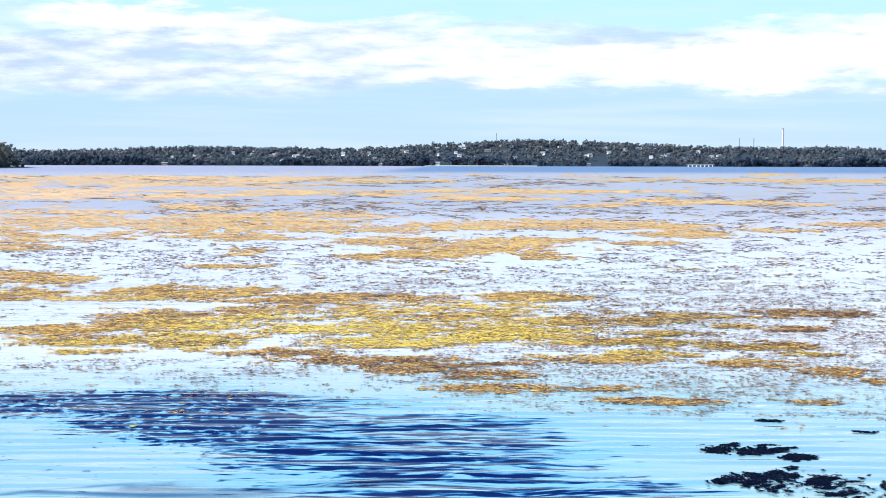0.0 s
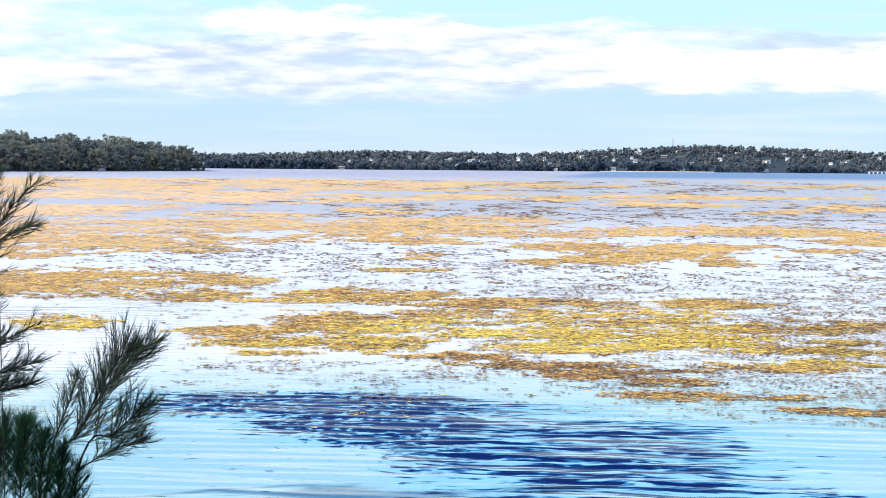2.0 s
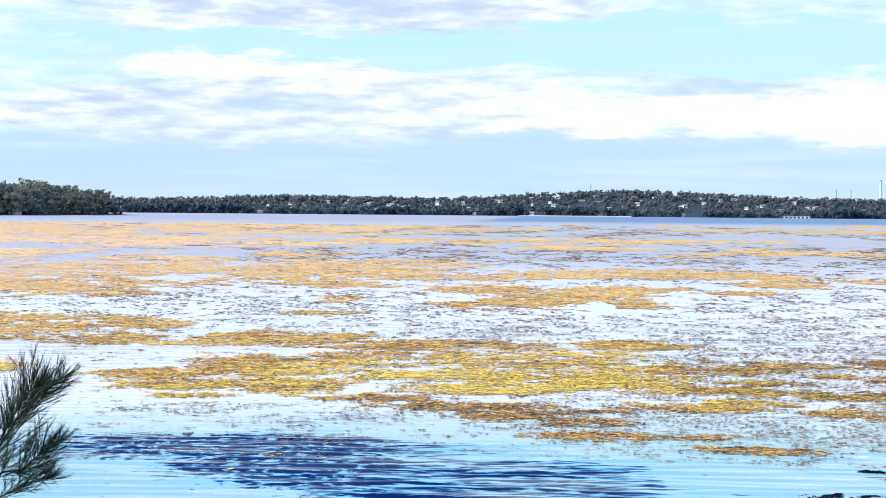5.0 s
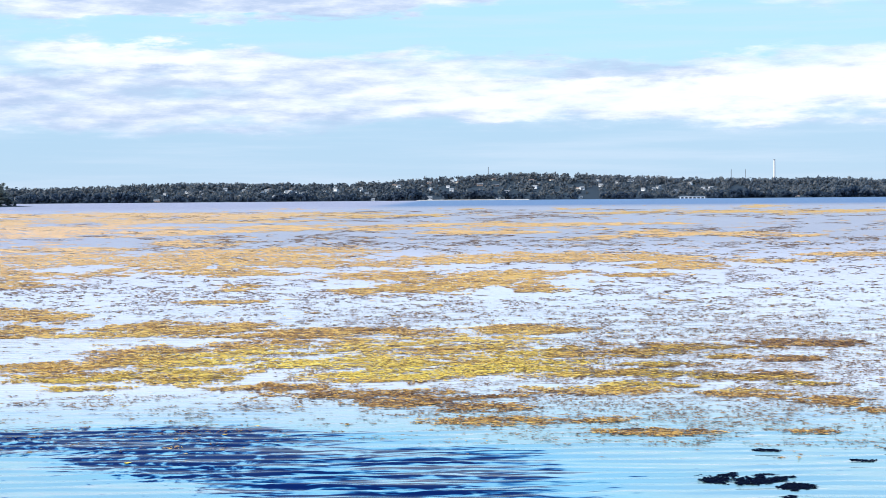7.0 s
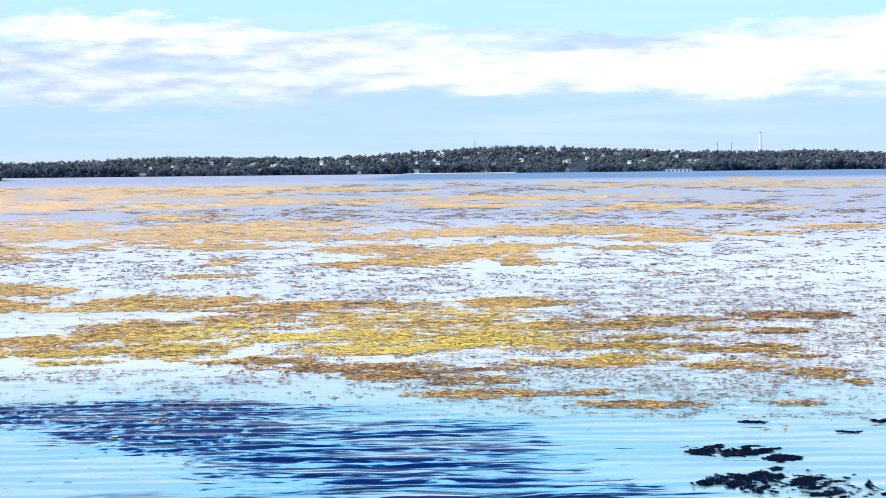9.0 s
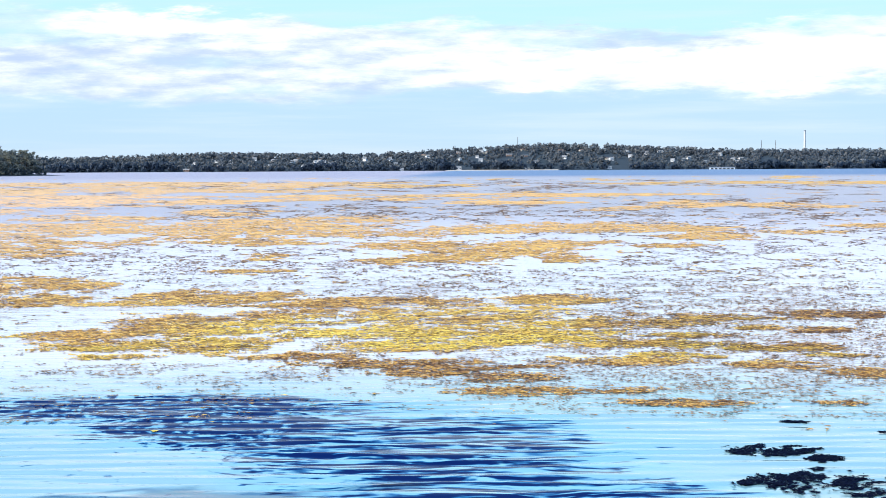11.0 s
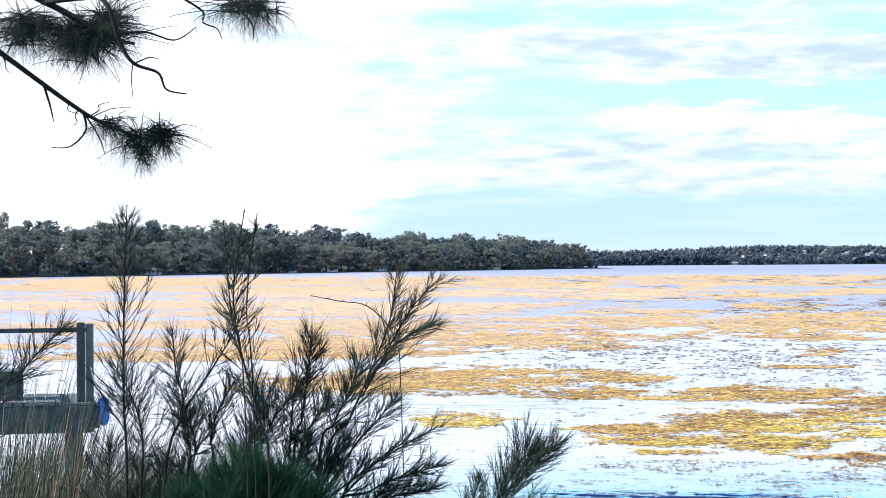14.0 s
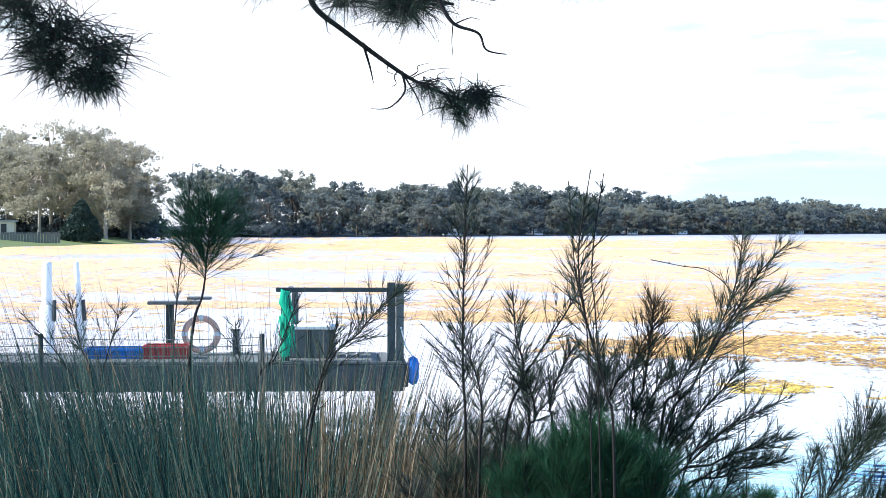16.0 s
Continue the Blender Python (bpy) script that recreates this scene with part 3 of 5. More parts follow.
# ---- floating weed ----
# bearing and half width in degrees, distance in metres and half depth as a share of it
MATS_NEAR = [
    (-10.40, 2.55, 30.8, 0.028), (-7.51, 2.93, 32.2, 0.062), (-4.92, 2.09, 33.6, 0.058), (-10.45, 1.52, 37.9, 0.026), (-7.38, 2.75, 39.0, 0.053),
    (-2.86, 3.84, 37.4, 0.043), (-7.30, 1.90, 28.4, 0.045), (-9.70, 2.56, 28.7, 0.033), (-10.37, 1.36, 26.9, 0.015), (-3.32, 2.10, 30.3, 0.024),
    (-2.59, 1.93, 28.0, 0.029), (-0.49, 2.46, 28.4, 0.043), (-4.49, 1.49, 26.5, 0.024), (-1.67, 2.81, 25.5, 0.024), (-0.42, 1.59, 24.4, 0.031),
    (0.50, 4.38, 33.9, 0.066), (0.90, 4.04, 30.0, 0.059), (4.90, 3.31, 32.2, 0.037), (-12.47, 0.75, 40.2, 0.031),
]
MATS_RIGHT = [
    (3.55, 1.93, 28.8, 0.020), (5.48, 3.31, 28.3, 0.023), (4.48, 2.45, 25.8, 0.024), (2.21, 1.41, 25.0, 0.014), (1.88, 1.41, 23.7, 0.025),
    (2.80, 2.64, 22.3, 0.023), (7.21, 2.26, 21.2, 0.017), (3.09, 1.92, 38.0, 0.035), (11.12, 1.02, 31.2, 0.021), (10.66, 1.02, 28.1, 0.025),
    (9.12, 0.69, 28.1, 0.019), (10.20, 1.37, 25.5, 0.020), (12.61, 0.93, 24.6, 0.025), (12.19, 0.76, 21.4, 0.010), (13.97, 0.50, 23.8, 0.013),
    (5.96, 1.05, 22.3, 0.015), (7.54, 1.38, 29.9, 0.014), (8.60, 2.00, 33.6, 0.022), (11.60, 1.70, 34.6, 0.024),
    (7.10, 1.40, 26.6, 0.014), (12.00, 1.20, 27.0, 0.012), (9.50, 1.20, 31.4, 0.014),
]
MATS_MID = [
    (-11.99, 1.51, 44.7, 0.045), (-6.39, 1.21, 49.5, 0.014), (-5.73, 0.78, 57.4, 0.046), (-1.06, 1.92, 64.5, 0.066), (0.02, 1.57, 56.8, 0.052),
    (2.25, 2.44, 66.7, 0.053), (1.40, 2.09, 60.9, 0.090), (3.34, 0.87, 54.9, 0.050), (-2.42, 0.79, 54.5, 0.031), (-11.06, 3.18, 86.6, 0.077),
    (-6.30, 3.78, 85.2, 0.116), (-2.83, 2.43, 77.6, 0.053), (-12.71, 0.83, 70.7, 0.078), (-10.54, 2.19, 70.1, 0.047), (-8.34, 2.22, 73.6, 0.066),
    (-5.76, 1.73, 68.5, 0.046),
]
MATS_FURTHER = [
    (-10.91, 2.18, 105.7, 0.059), (-7.02, 1.20, 120.3, 0.081), (-4.93, 2.94, 98.5, 0.067), (1.52, 2.96, 83.3, 0.076), (4.13, 2.95, 84.9, 0.077),
    (6.21, 2.76, 82.8, 0.047), (7.95, 1.54, 73.6, 0.050), (10.49, 1.35, 77.8, 0.035), (12.82, 1.50, 87.5, 0.039), (6.25, 1.55, 64.7, 0.022),
]
MATS_FAR = [
    (-12.11, 5.46, 260.6, 0.174), (-10.60, 4.02, 189.8, 0.063), (-7.56, 4.43, 235.2, 0.058), (-11.46, 6.97, 359.6, 0.180), (-5.00, 5.16, 303.9, 0.103),
    (-10.93, 3.35, 160.2, 0.107), (-7.38, 2.05, 162.2, 0.091), (-3.59, 3.63, 171.1, 0.068), (-1.17, 4.51, 188.3, 0.064), (2.31, 3.99, 189.8, 0.064),
    (5.08, 2.07, 193.2, 0.043), (7.17, 1.37, 139.4, 0.094), (10.41, 1.86, 133.2, 0.074), (4.94, 1.38, 125.3, 0.056), (10.17, 3.71, 339.0, 0.094),
    (12.51, 2.16, 339.8, 0.094), (5.57, 1.55, 325.9, 0.058), (1.46, 2.09, 147.0, 0.050),
]
MATS_WEST = [
    (-18.91, 4.49, 42.3, 0.081), (-13.87, 2.60, 39.2, 0.044), (-16.49, 4.51, 46.8, 0.042), (-16.47, 1.30, 32.2, 0.047), (-22.54, 5.62, 65.8, 0.058),
    (-14.76, 3.99, 65.1, 0.088), (-16.50, 5.20, 80.4, 0.081), (-12.16, 4.50, 90.3, 0.071), (-20.32, 5.15, 107.4, 0.072), (-13.04, 5.71, 167.1, 0.075),
    (-19.98, 5.67, 176.4, 0.099), (-20.83, 3.44, 131.6, 0.059), (-14.78, 7.26, 294.3, 0.132), (-23.41, 5.09, 368.2, 0.207),
]
MATS_WEST_SHORE = [
    (-16.98, 1.51, 32.8, 0.050), (-17.79, 5.06, 44.3, 0.108), (-22.90, 6.02, 57.7, 0.058), (-16.07, 4.18, 70.3, 0.069), (-24.60, 7.24, 88.8, 0.069),
    (-16.88, 4.37, 121.5, 0.094), (-28.05, 7.24, 134.8, 0.090), (-19.41, 7.14, 214.2, 0.119), (-31.50, 7.20, 272.5, 0.122), (-37.46, 5.01, 134.3, 0.148),
    (-37.47, 4.34, 93.2, 0.144), (-38.29, 3.66, 212.5, 0.117), (-33.25, 5.12, 65.7, 0.036),
]
MATS = MATS_NEAR + MATS_RIGHT + MATS_MID + MATS_FURTHER + MATS_FAR + MATS_WEST + MATS_WEST_SHORE

DARK_BEDS = [(10.3, 1.2, 17.7, 0.02), (11.8, 0.5, 17.25, 0.012), (11.7, 2.2, 16.0, 0.032), (13.2, 1.6, 15.6, 0.035), (11.2, 0.75, 19.7, 0.004), (13.8, 0.35, 19.1, 0.004), (14.7, 0.35, 20.0, 0.006)]
# where dark shreds lie strewn over the open water: half of them over the eastern shallows
SPARSE = [(9.0, 6.5, 33.0, 0.42), (8.0, 6.0, 48.0, 0.42), (9.0, 6.0, 25.5, 0.17), (2.0, 4.0, 24.5, 0.14), (-6.0, 8.0, 52.0, 0.2), (-12.0, 6.0, 54.0, 0.2),
          (0.5, 4.0, 45.0, 0.2), (-5.5, 3.0, 24.0, 0.035), (-10.0, 2.5, 25.3, 0.03), (9.0, 7.0, 95.0, 0.5), (-3.0, 6.0, 120.0, 0.25), (-14.0, 4.0, 60.0, 0.15), (0.0, 16.0, 330.0, 0.3)]

def within(spots, bearing_deg, log_d):
    best = np.full(bearing_deg.shape, -9.0)
    for b0, wide, d0, deep in spots:
        s = 1 - ((bearing_deg - b0) / wide) ** 2 - ((log_d - math.log(d0)) / deep) ** 2
        best = np.maximum(best, s)
    return best


def broken(bearing_deg, d, seed, coarse=0.28):
    """Streaky random value, in drifts that lengthen with the distance from the shore."""
    u, v = bearing_deg * 57.6, 9200 / d
    u2 = u + 90 * patchy(u / 140, v / 11, seed + 7)
    v2 = v + 9 * patchy(u / 120, v / 13, seed + 8) + 0.02 * u
    u3, v3 = u2 + 2.2 * v2, v2 + 0.05 * u2
    return coarse * patchy(u2 / 230, v2 / 17, seed) + 0.36 * patchy(u3 / 82, v3 / 6.5, seed + 1) + (0.64 - coarse) * patchy((u2 - 3.1 * v2) / 27, (v2 - 0.04 * u2) / 2.6, seed + 2)


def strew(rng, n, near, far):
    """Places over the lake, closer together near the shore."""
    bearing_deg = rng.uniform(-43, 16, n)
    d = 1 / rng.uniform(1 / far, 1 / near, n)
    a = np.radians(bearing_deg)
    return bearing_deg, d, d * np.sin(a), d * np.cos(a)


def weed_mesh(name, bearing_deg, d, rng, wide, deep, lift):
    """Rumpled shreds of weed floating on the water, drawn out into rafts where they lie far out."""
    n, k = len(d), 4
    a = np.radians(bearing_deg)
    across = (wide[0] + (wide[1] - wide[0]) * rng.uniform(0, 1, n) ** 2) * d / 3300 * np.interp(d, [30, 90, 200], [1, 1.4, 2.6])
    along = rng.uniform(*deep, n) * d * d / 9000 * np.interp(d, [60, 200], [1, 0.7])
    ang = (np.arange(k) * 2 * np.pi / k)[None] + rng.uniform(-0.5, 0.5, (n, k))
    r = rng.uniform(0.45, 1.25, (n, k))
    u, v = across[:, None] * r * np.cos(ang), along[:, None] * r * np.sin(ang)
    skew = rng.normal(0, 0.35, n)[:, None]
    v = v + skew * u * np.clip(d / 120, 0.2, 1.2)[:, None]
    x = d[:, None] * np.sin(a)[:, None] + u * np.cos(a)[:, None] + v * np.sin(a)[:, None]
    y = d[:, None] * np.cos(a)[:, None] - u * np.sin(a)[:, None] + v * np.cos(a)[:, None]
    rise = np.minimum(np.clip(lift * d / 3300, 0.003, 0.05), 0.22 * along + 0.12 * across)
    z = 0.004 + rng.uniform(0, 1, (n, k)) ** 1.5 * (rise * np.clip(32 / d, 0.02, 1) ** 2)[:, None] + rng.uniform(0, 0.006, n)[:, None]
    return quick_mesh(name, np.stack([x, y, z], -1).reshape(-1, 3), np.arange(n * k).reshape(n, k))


def streaks(bearing_deg, d, seed):
    """Short strokes along the shore, a few shreds deep."""
    u, v = bearing_deg * 57.6, 9200 / d
    u = u + 26 * patchy(u / 60, v / 5, seed + 3)
    stretch = np.interp(v, [40, 110], [3.2, 1.0])
    return 0.55 * patchy(u / (34 * stretch), v / 3.1, seed) + 0.45 * patchy(u / (13 * stretch), v / 1.7, seed + 1)


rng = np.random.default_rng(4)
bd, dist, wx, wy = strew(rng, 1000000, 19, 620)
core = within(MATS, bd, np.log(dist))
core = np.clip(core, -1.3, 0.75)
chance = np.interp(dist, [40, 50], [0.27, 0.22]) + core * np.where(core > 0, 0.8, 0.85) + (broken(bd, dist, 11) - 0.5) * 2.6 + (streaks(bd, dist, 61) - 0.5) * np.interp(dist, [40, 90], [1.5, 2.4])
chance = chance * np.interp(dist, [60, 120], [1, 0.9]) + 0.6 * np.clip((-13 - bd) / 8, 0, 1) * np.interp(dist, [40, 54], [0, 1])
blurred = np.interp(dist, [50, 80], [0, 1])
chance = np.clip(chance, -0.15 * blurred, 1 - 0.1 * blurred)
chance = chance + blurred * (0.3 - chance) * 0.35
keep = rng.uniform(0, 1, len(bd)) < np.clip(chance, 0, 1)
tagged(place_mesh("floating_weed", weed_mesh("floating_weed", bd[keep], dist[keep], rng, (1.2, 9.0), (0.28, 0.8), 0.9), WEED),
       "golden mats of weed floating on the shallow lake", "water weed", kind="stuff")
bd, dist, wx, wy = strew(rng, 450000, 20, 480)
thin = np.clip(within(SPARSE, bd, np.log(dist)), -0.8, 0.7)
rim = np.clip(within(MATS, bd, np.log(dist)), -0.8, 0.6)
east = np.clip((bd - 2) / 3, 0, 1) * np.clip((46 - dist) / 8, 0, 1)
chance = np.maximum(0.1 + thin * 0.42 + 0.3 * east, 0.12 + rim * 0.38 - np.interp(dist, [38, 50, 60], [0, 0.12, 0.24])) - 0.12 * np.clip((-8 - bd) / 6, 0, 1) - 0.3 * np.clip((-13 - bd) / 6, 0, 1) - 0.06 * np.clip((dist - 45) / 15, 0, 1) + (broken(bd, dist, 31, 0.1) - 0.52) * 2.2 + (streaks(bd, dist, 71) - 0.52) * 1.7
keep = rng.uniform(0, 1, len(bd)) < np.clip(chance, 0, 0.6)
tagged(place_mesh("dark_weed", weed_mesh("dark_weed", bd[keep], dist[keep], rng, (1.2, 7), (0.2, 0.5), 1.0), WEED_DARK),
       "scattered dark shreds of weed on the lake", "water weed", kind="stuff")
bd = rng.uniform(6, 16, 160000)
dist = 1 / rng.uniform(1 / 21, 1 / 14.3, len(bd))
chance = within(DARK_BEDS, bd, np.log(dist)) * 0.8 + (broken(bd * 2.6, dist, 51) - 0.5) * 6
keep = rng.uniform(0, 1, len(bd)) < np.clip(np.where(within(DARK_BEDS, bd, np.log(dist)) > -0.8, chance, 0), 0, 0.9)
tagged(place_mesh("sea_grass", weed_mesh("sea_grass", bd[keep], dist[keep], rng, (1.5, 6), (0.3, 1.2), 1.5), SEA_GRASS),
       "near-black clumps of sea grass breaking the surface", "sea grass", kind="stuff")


# ---- trees across the water ----
def clumps(centres, radii, rng, fine=1):
    """Lumpy crowns: round clumps whose skin is pushed about corner by corner."""
    bm = bmesh.new()
    bmesh.ops.create_icosphere(bm, subdivisions=fine, radius=1.0)
    v0 = np.array([v.co[:] for v in bm.verts])
    f0 = np.array([[v.index for v in f.verts] for f in bm.faces])
    bm.free()
    n, k = len(centres), len(v0)
    v = centres[:, None] + v0[None] * radii[:, None] * rng.uniform(0.65, 1.3, (n, k, 1))
    return v.reshape(-1, 3), (f0[None] + (np.arange(n) * k)[:, None, None]).reshape(-1, 3)


def far_woods(name, label, x, y, ground, tall, mat, rng):
    """Rounded crowns of four lobes each, every lobe a skin of leaf sprays."""
    n, lobes, sprays = len(x), 4, 13
    c = np.repeat(np.stack([x, y, ground], -1), lobes, 0)
    t = np.repeat(tall, lobes)
    c[:, 0] += rng.normal(0, 0.24, n * lobes) * t
    c[:, 1] += rng.normal(0, 0.2, n * lobes) * t
    c[:, 2] += np.tile(np.array([0.22, 0.4, 0.54, 0.66]), n) * t * rng.uniform(0.8, 1.1, n * lobes)
    size = t * rng.uniform(0.24, 0.38, n * lobes)
    c, size = np.repeat(c, sprays, 0), np.repeat(size, sprays)
    way = rng.normal(0, 1, (len(c), 3))
    way[:, 1] = -abs(way[:, 1])
    way /= np.linalg.norm(way, axis=1)[:, None]
    c = c + way * (size * rng.uniform(0.6, 1.0, len(c)))[:, None] * np.array([1, 1, 0.75])
    return tagged(place_mesh(name, leaf_skin(name, c, way, size * 0.62, rng, 3, 0.4), mat), label, "trees", kind="stuff")


def house(label, wide, deep, tall, wall_mat, roof_mat):
    root = thing("house", label, "house", group="houses across the lake")
    part("wall", box(bmesh.new(), (wide, deep, tall), (0, 0, tall / 2)), wall_mat, root)
    bm = bmesh.new()
    rise, over = tall * 0.42, 0.6
    lines = [[bm.verts.new((sx * (wide / 2 + over), y, z)) for y, z in ((-deep / 2 - over, tall), (0, tall + rise), (deep / 2 + over, tall), (deep / 2 + over, tall - 0.25), (0, tall + rise - 0.3), (-deep / 2 - over, tall - 0.25))] for sx in (-1, 1)]
    for k in range(6):
        bm.faces.new((lines[0][k], lines[0][(k + 1) % 6], lines[1][(k + 1) % 6], lines[1][k]))
    for line in lines:
        bm.faces.new((line[0], line[1], line[4], line[5]))
        bm.faces.new((line[1], line[2], line[3], line[4]))
    part("roof", bm, roof_mat, root)
    for k in range(3):
        part("window", box(bmesh.new(), (wide * 0.16, 0.12, tall * 0.3), ((k - 1) * wide * 0.3, -deep / 2 - 0.04, tall * 0.58)), PANE, root)
    return root


kinds = [house("white weatherboard house with a grey roof", 10, 8, 3.6, WHITE, ROOF_GREY), house("cream house with a red tiled roof", 10, 8, 3.4, CREAM, ROOF_RED),
         house("white two-storey house with a pale roof", 8, 7, 5, WHITE, ROOF_GREY), house("brick house with a grey roof", 11, 8, 3.5, BRICK_WALL, ROOF_GREY)]
rng = np.random.default_rng(23)
homes = []
for k in range(78):
    x = rng.normal(-110, 340) if k % 5 else rng.uniform(-800, 500)
    y = 2994 + rng.uniform(0, 6) if k % 9 == 0 else rng.uniform(3060, 3215)
    m = pose(x, y, float(far_height(np.array(x), np.array(y))) - 0.2, 0, 0, rng.uniform(-40, 40)) @ Matrix.Scale(rng.uniform(0.6, 0.9), 4)
    home = kinds[k] if k < 4 else copy_thing(kinds[(0, 2, 1, 0, 2, 3, 2)[k % 7]], m)
    home.matrix_basis = m
    homes.append((x, y))
homes = np.array(homes)


def in_gap(x, y):
    """Whether a tree would stand right before a house."""
    dx, dy = homes[:, 0][:, None] - x, homes[:, 1][:, None] - y
    return ((abs(dx) < 6) & (dy > -8) & (dy < 40)).any(0)


shed = thing("boat_shed", "long white boat shed with a flat roof at the waterline", "shed", pose(410, 2974, 0, 0, 0, -4))
part("wall", box(bmesh.new(), (40, 8, 3.2), (0, 0, 1.6)), WHITE, shed)
part("roof", box(bmesh.new(), (44, 10, 0.6), (0, 0, 3.5)), ROOF_GREY, shed)
for k in range(6):
    part("door", box(bmesh.new(), (4, 0.2, 2.2), (-16 + k * 6.4, -4.05, 1.1)), PANE, shed)

stack = thing("chimney_stack", "tall white concrete chimney stack above far woods", "chimney", pose(643, 3535, 0))
t = Tubes(12)
t.add([(0, 0, 0), (0, 0, 25), (0, 0, 50), (0, 0, 72)], [2.6, 2.3, 2.0, 1.8])
place_mesh("shaft", t.mesh("shaft"), STACK, stack)
t = Tubes(12)
t.add([(0, 0, 70.5), (0, 0, 71.4), (0, 0, 72.2)], [1.9, 2.0, 1.9])
place_mesh("rim", t.mesh("rim"), STEEL, stack)
for x, y, tall in ((562, 3540, 54), (589, 3540, 54), (97, 3400, 60)):
    m = thing("mast", "thin grey lattice mast on the far hill", "mast", pose(x, y, 0))
    for k in range(3):
        a = k * 2.0944
        t = Tubes(4)
        t.add([(math.cos(a) * 0.8, math.sin(a) * 0.8, 0), (math.cos(a) * 0.5, math.sin(a) * 0.5, tall)], [0.28, 0.22])
        place_mesh("leg", t.mesh("leg"), STEEL, m)
    for k in range(8):
        part("brace", box(bmesh.new(), (1.3, 1.3, 0.2), (0, 0, tall * (k + 1) / 8.2)), STEEL, m)

rng = np.random.default_rng(8)
fx = rng.uniform(-1750, 1250, 5400)
fy = np.where(np.arange(5400) % 5 < 2, rng.uniform(3180, 3250, 5400), 2995 + 220 * rng.uniform(0, 1, 5400))
clear_of = ~in_gap(fx, fy)
fx, fy = fx[clear_of], fy[clear_of]
far_woods("hillside_woods", "grey-green gum woods on the far hills, distance blue in their colour", fx, fy, far_height(fx, fy), 7 + 6 * rng.uniform(0, 1, len(fx)) ** 2, LEAF_FAR_HAZED, rng)
fx = rng.uniform(-1750, 1250, 620)
fy = 2986 + rng.uniform(0, 12, len(fx))
clear_of = ~in_gap(fx, fy) & (abs(fx - 410) > 26)
fx, fy = fx[clear_of], fy[clear_of]
tall = 7 + 14 * patchy(fx / 45, 0 * fx, 5) + rng.uniform(-2, 2, len(fx))
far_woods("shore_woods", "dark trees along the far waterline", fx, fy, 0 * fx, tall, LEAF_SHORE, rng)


def gum_tree(name, label, tall, wide, leaves, leaf, seed, bark, foliage, low=0.3, group="", lobes=9, corners=4, hearts=3, core=(0.07, 0.13)):
    """Trunk with limbs, and a crown of many leaf clumps round the limbs' ends."""
    rng = np.random.default_rng(seed)
    root = thing(name, label, "tree", group=group)
    wood = Tubes(6)
    bend = rng.normal(0, 0.03 * tall, 2)
    zs = np.linspace(0, 0.75, 6)
    trunk = np.stack([bend[0] * zs**2, bend[1] * zs**2, zs * tall], -1)
    wood.add(trunk, tall * 0.018 * (1.15 - zs))
    ends = [trunk[-1]]
    for k in range(lobes):
        start = trunk[rng.integers(2, 6)]
        a = k * 2.4 + rng.uniform(-0.5, 0.5)
        reach = wide * rng.uniform(0.35, 0.95)
        end = np.array([math.cos(a) * reach, math.sin(a) * reach, tall * rng.uniform(low + 0.12, 0.93)])
        if end[2] > 0.8 * tall:
            end[:2] *= 0.6
        mid = start * 0.5 + end * 0.5 + np.array([0, 0, -0.04 * tall])
        wood.add([start, mid, end], tall * 0.008 * np.array([1, 0.7, 0.35]))
        ends.append(end)
    place_mesh("trunk", wood.mesh("trunk"), bark, root)
    ends = np.array(ends)
    pick = rng.integers(0, len(ends), leaves)
    sub = rng.normal(0, 1, (len(ends), 7, 3)) * np.array([0.2, 0.2, 0.1]) * wide
    c = ends[pick] + sub[pick, rng.integers(0, 7, leaves)]
    shell = rng.normal(0, 1, (leaves, 3))
    shell /= np.linalg.norm(shell, axis=1)[:, None]
    c += shell * (rng.uniform(0, 1, leaves) ** 0.4)[:, None] * np.array([0.17, 0.17, 0.11]) * wide
    c[:, 2] = np.clip(c[:, 2], low * tall * 0.6, None)
    heart = (ends[:, None] + 0.8 * sub[:, :hearts]).reshape(-1, 3)
    heart[:, 2] = np.clip(heart[:, 2], low * tall * 0.6 + 0.06 * tall, 0.84 * tall)
    v, f = clumps(heart, wide * rng.uniform(*core, (len(heart), 1)) * np.array([1, 1, 0.7]), rng)
    place_mesh("inner_crown", quick_mesh("inner_crown", v, f, smooth=True), foliage, root)
    place_mesh("crown", leaf_skin("crown", c, shell + np.array([0, 0, 0.15]), leaf * rng.uniform(0.6, 1.3, leaves), rng, corners), foliage, root)
    return root


for y, kind, turn in ((534, 0, 62), (612, 0, 80), (646, 0, 66), (700, 0, 75), (752, 0, 60), (905, 0, 72)):
    m = pose(float(spit_edge(y)) - 8.0, y, 0.3, 0, 0, turn) @ Matrix.Diagonal((0.6, 0.5, 0.42, 1))
    copy_thing(kinds[kind], m).matrix_basis = m

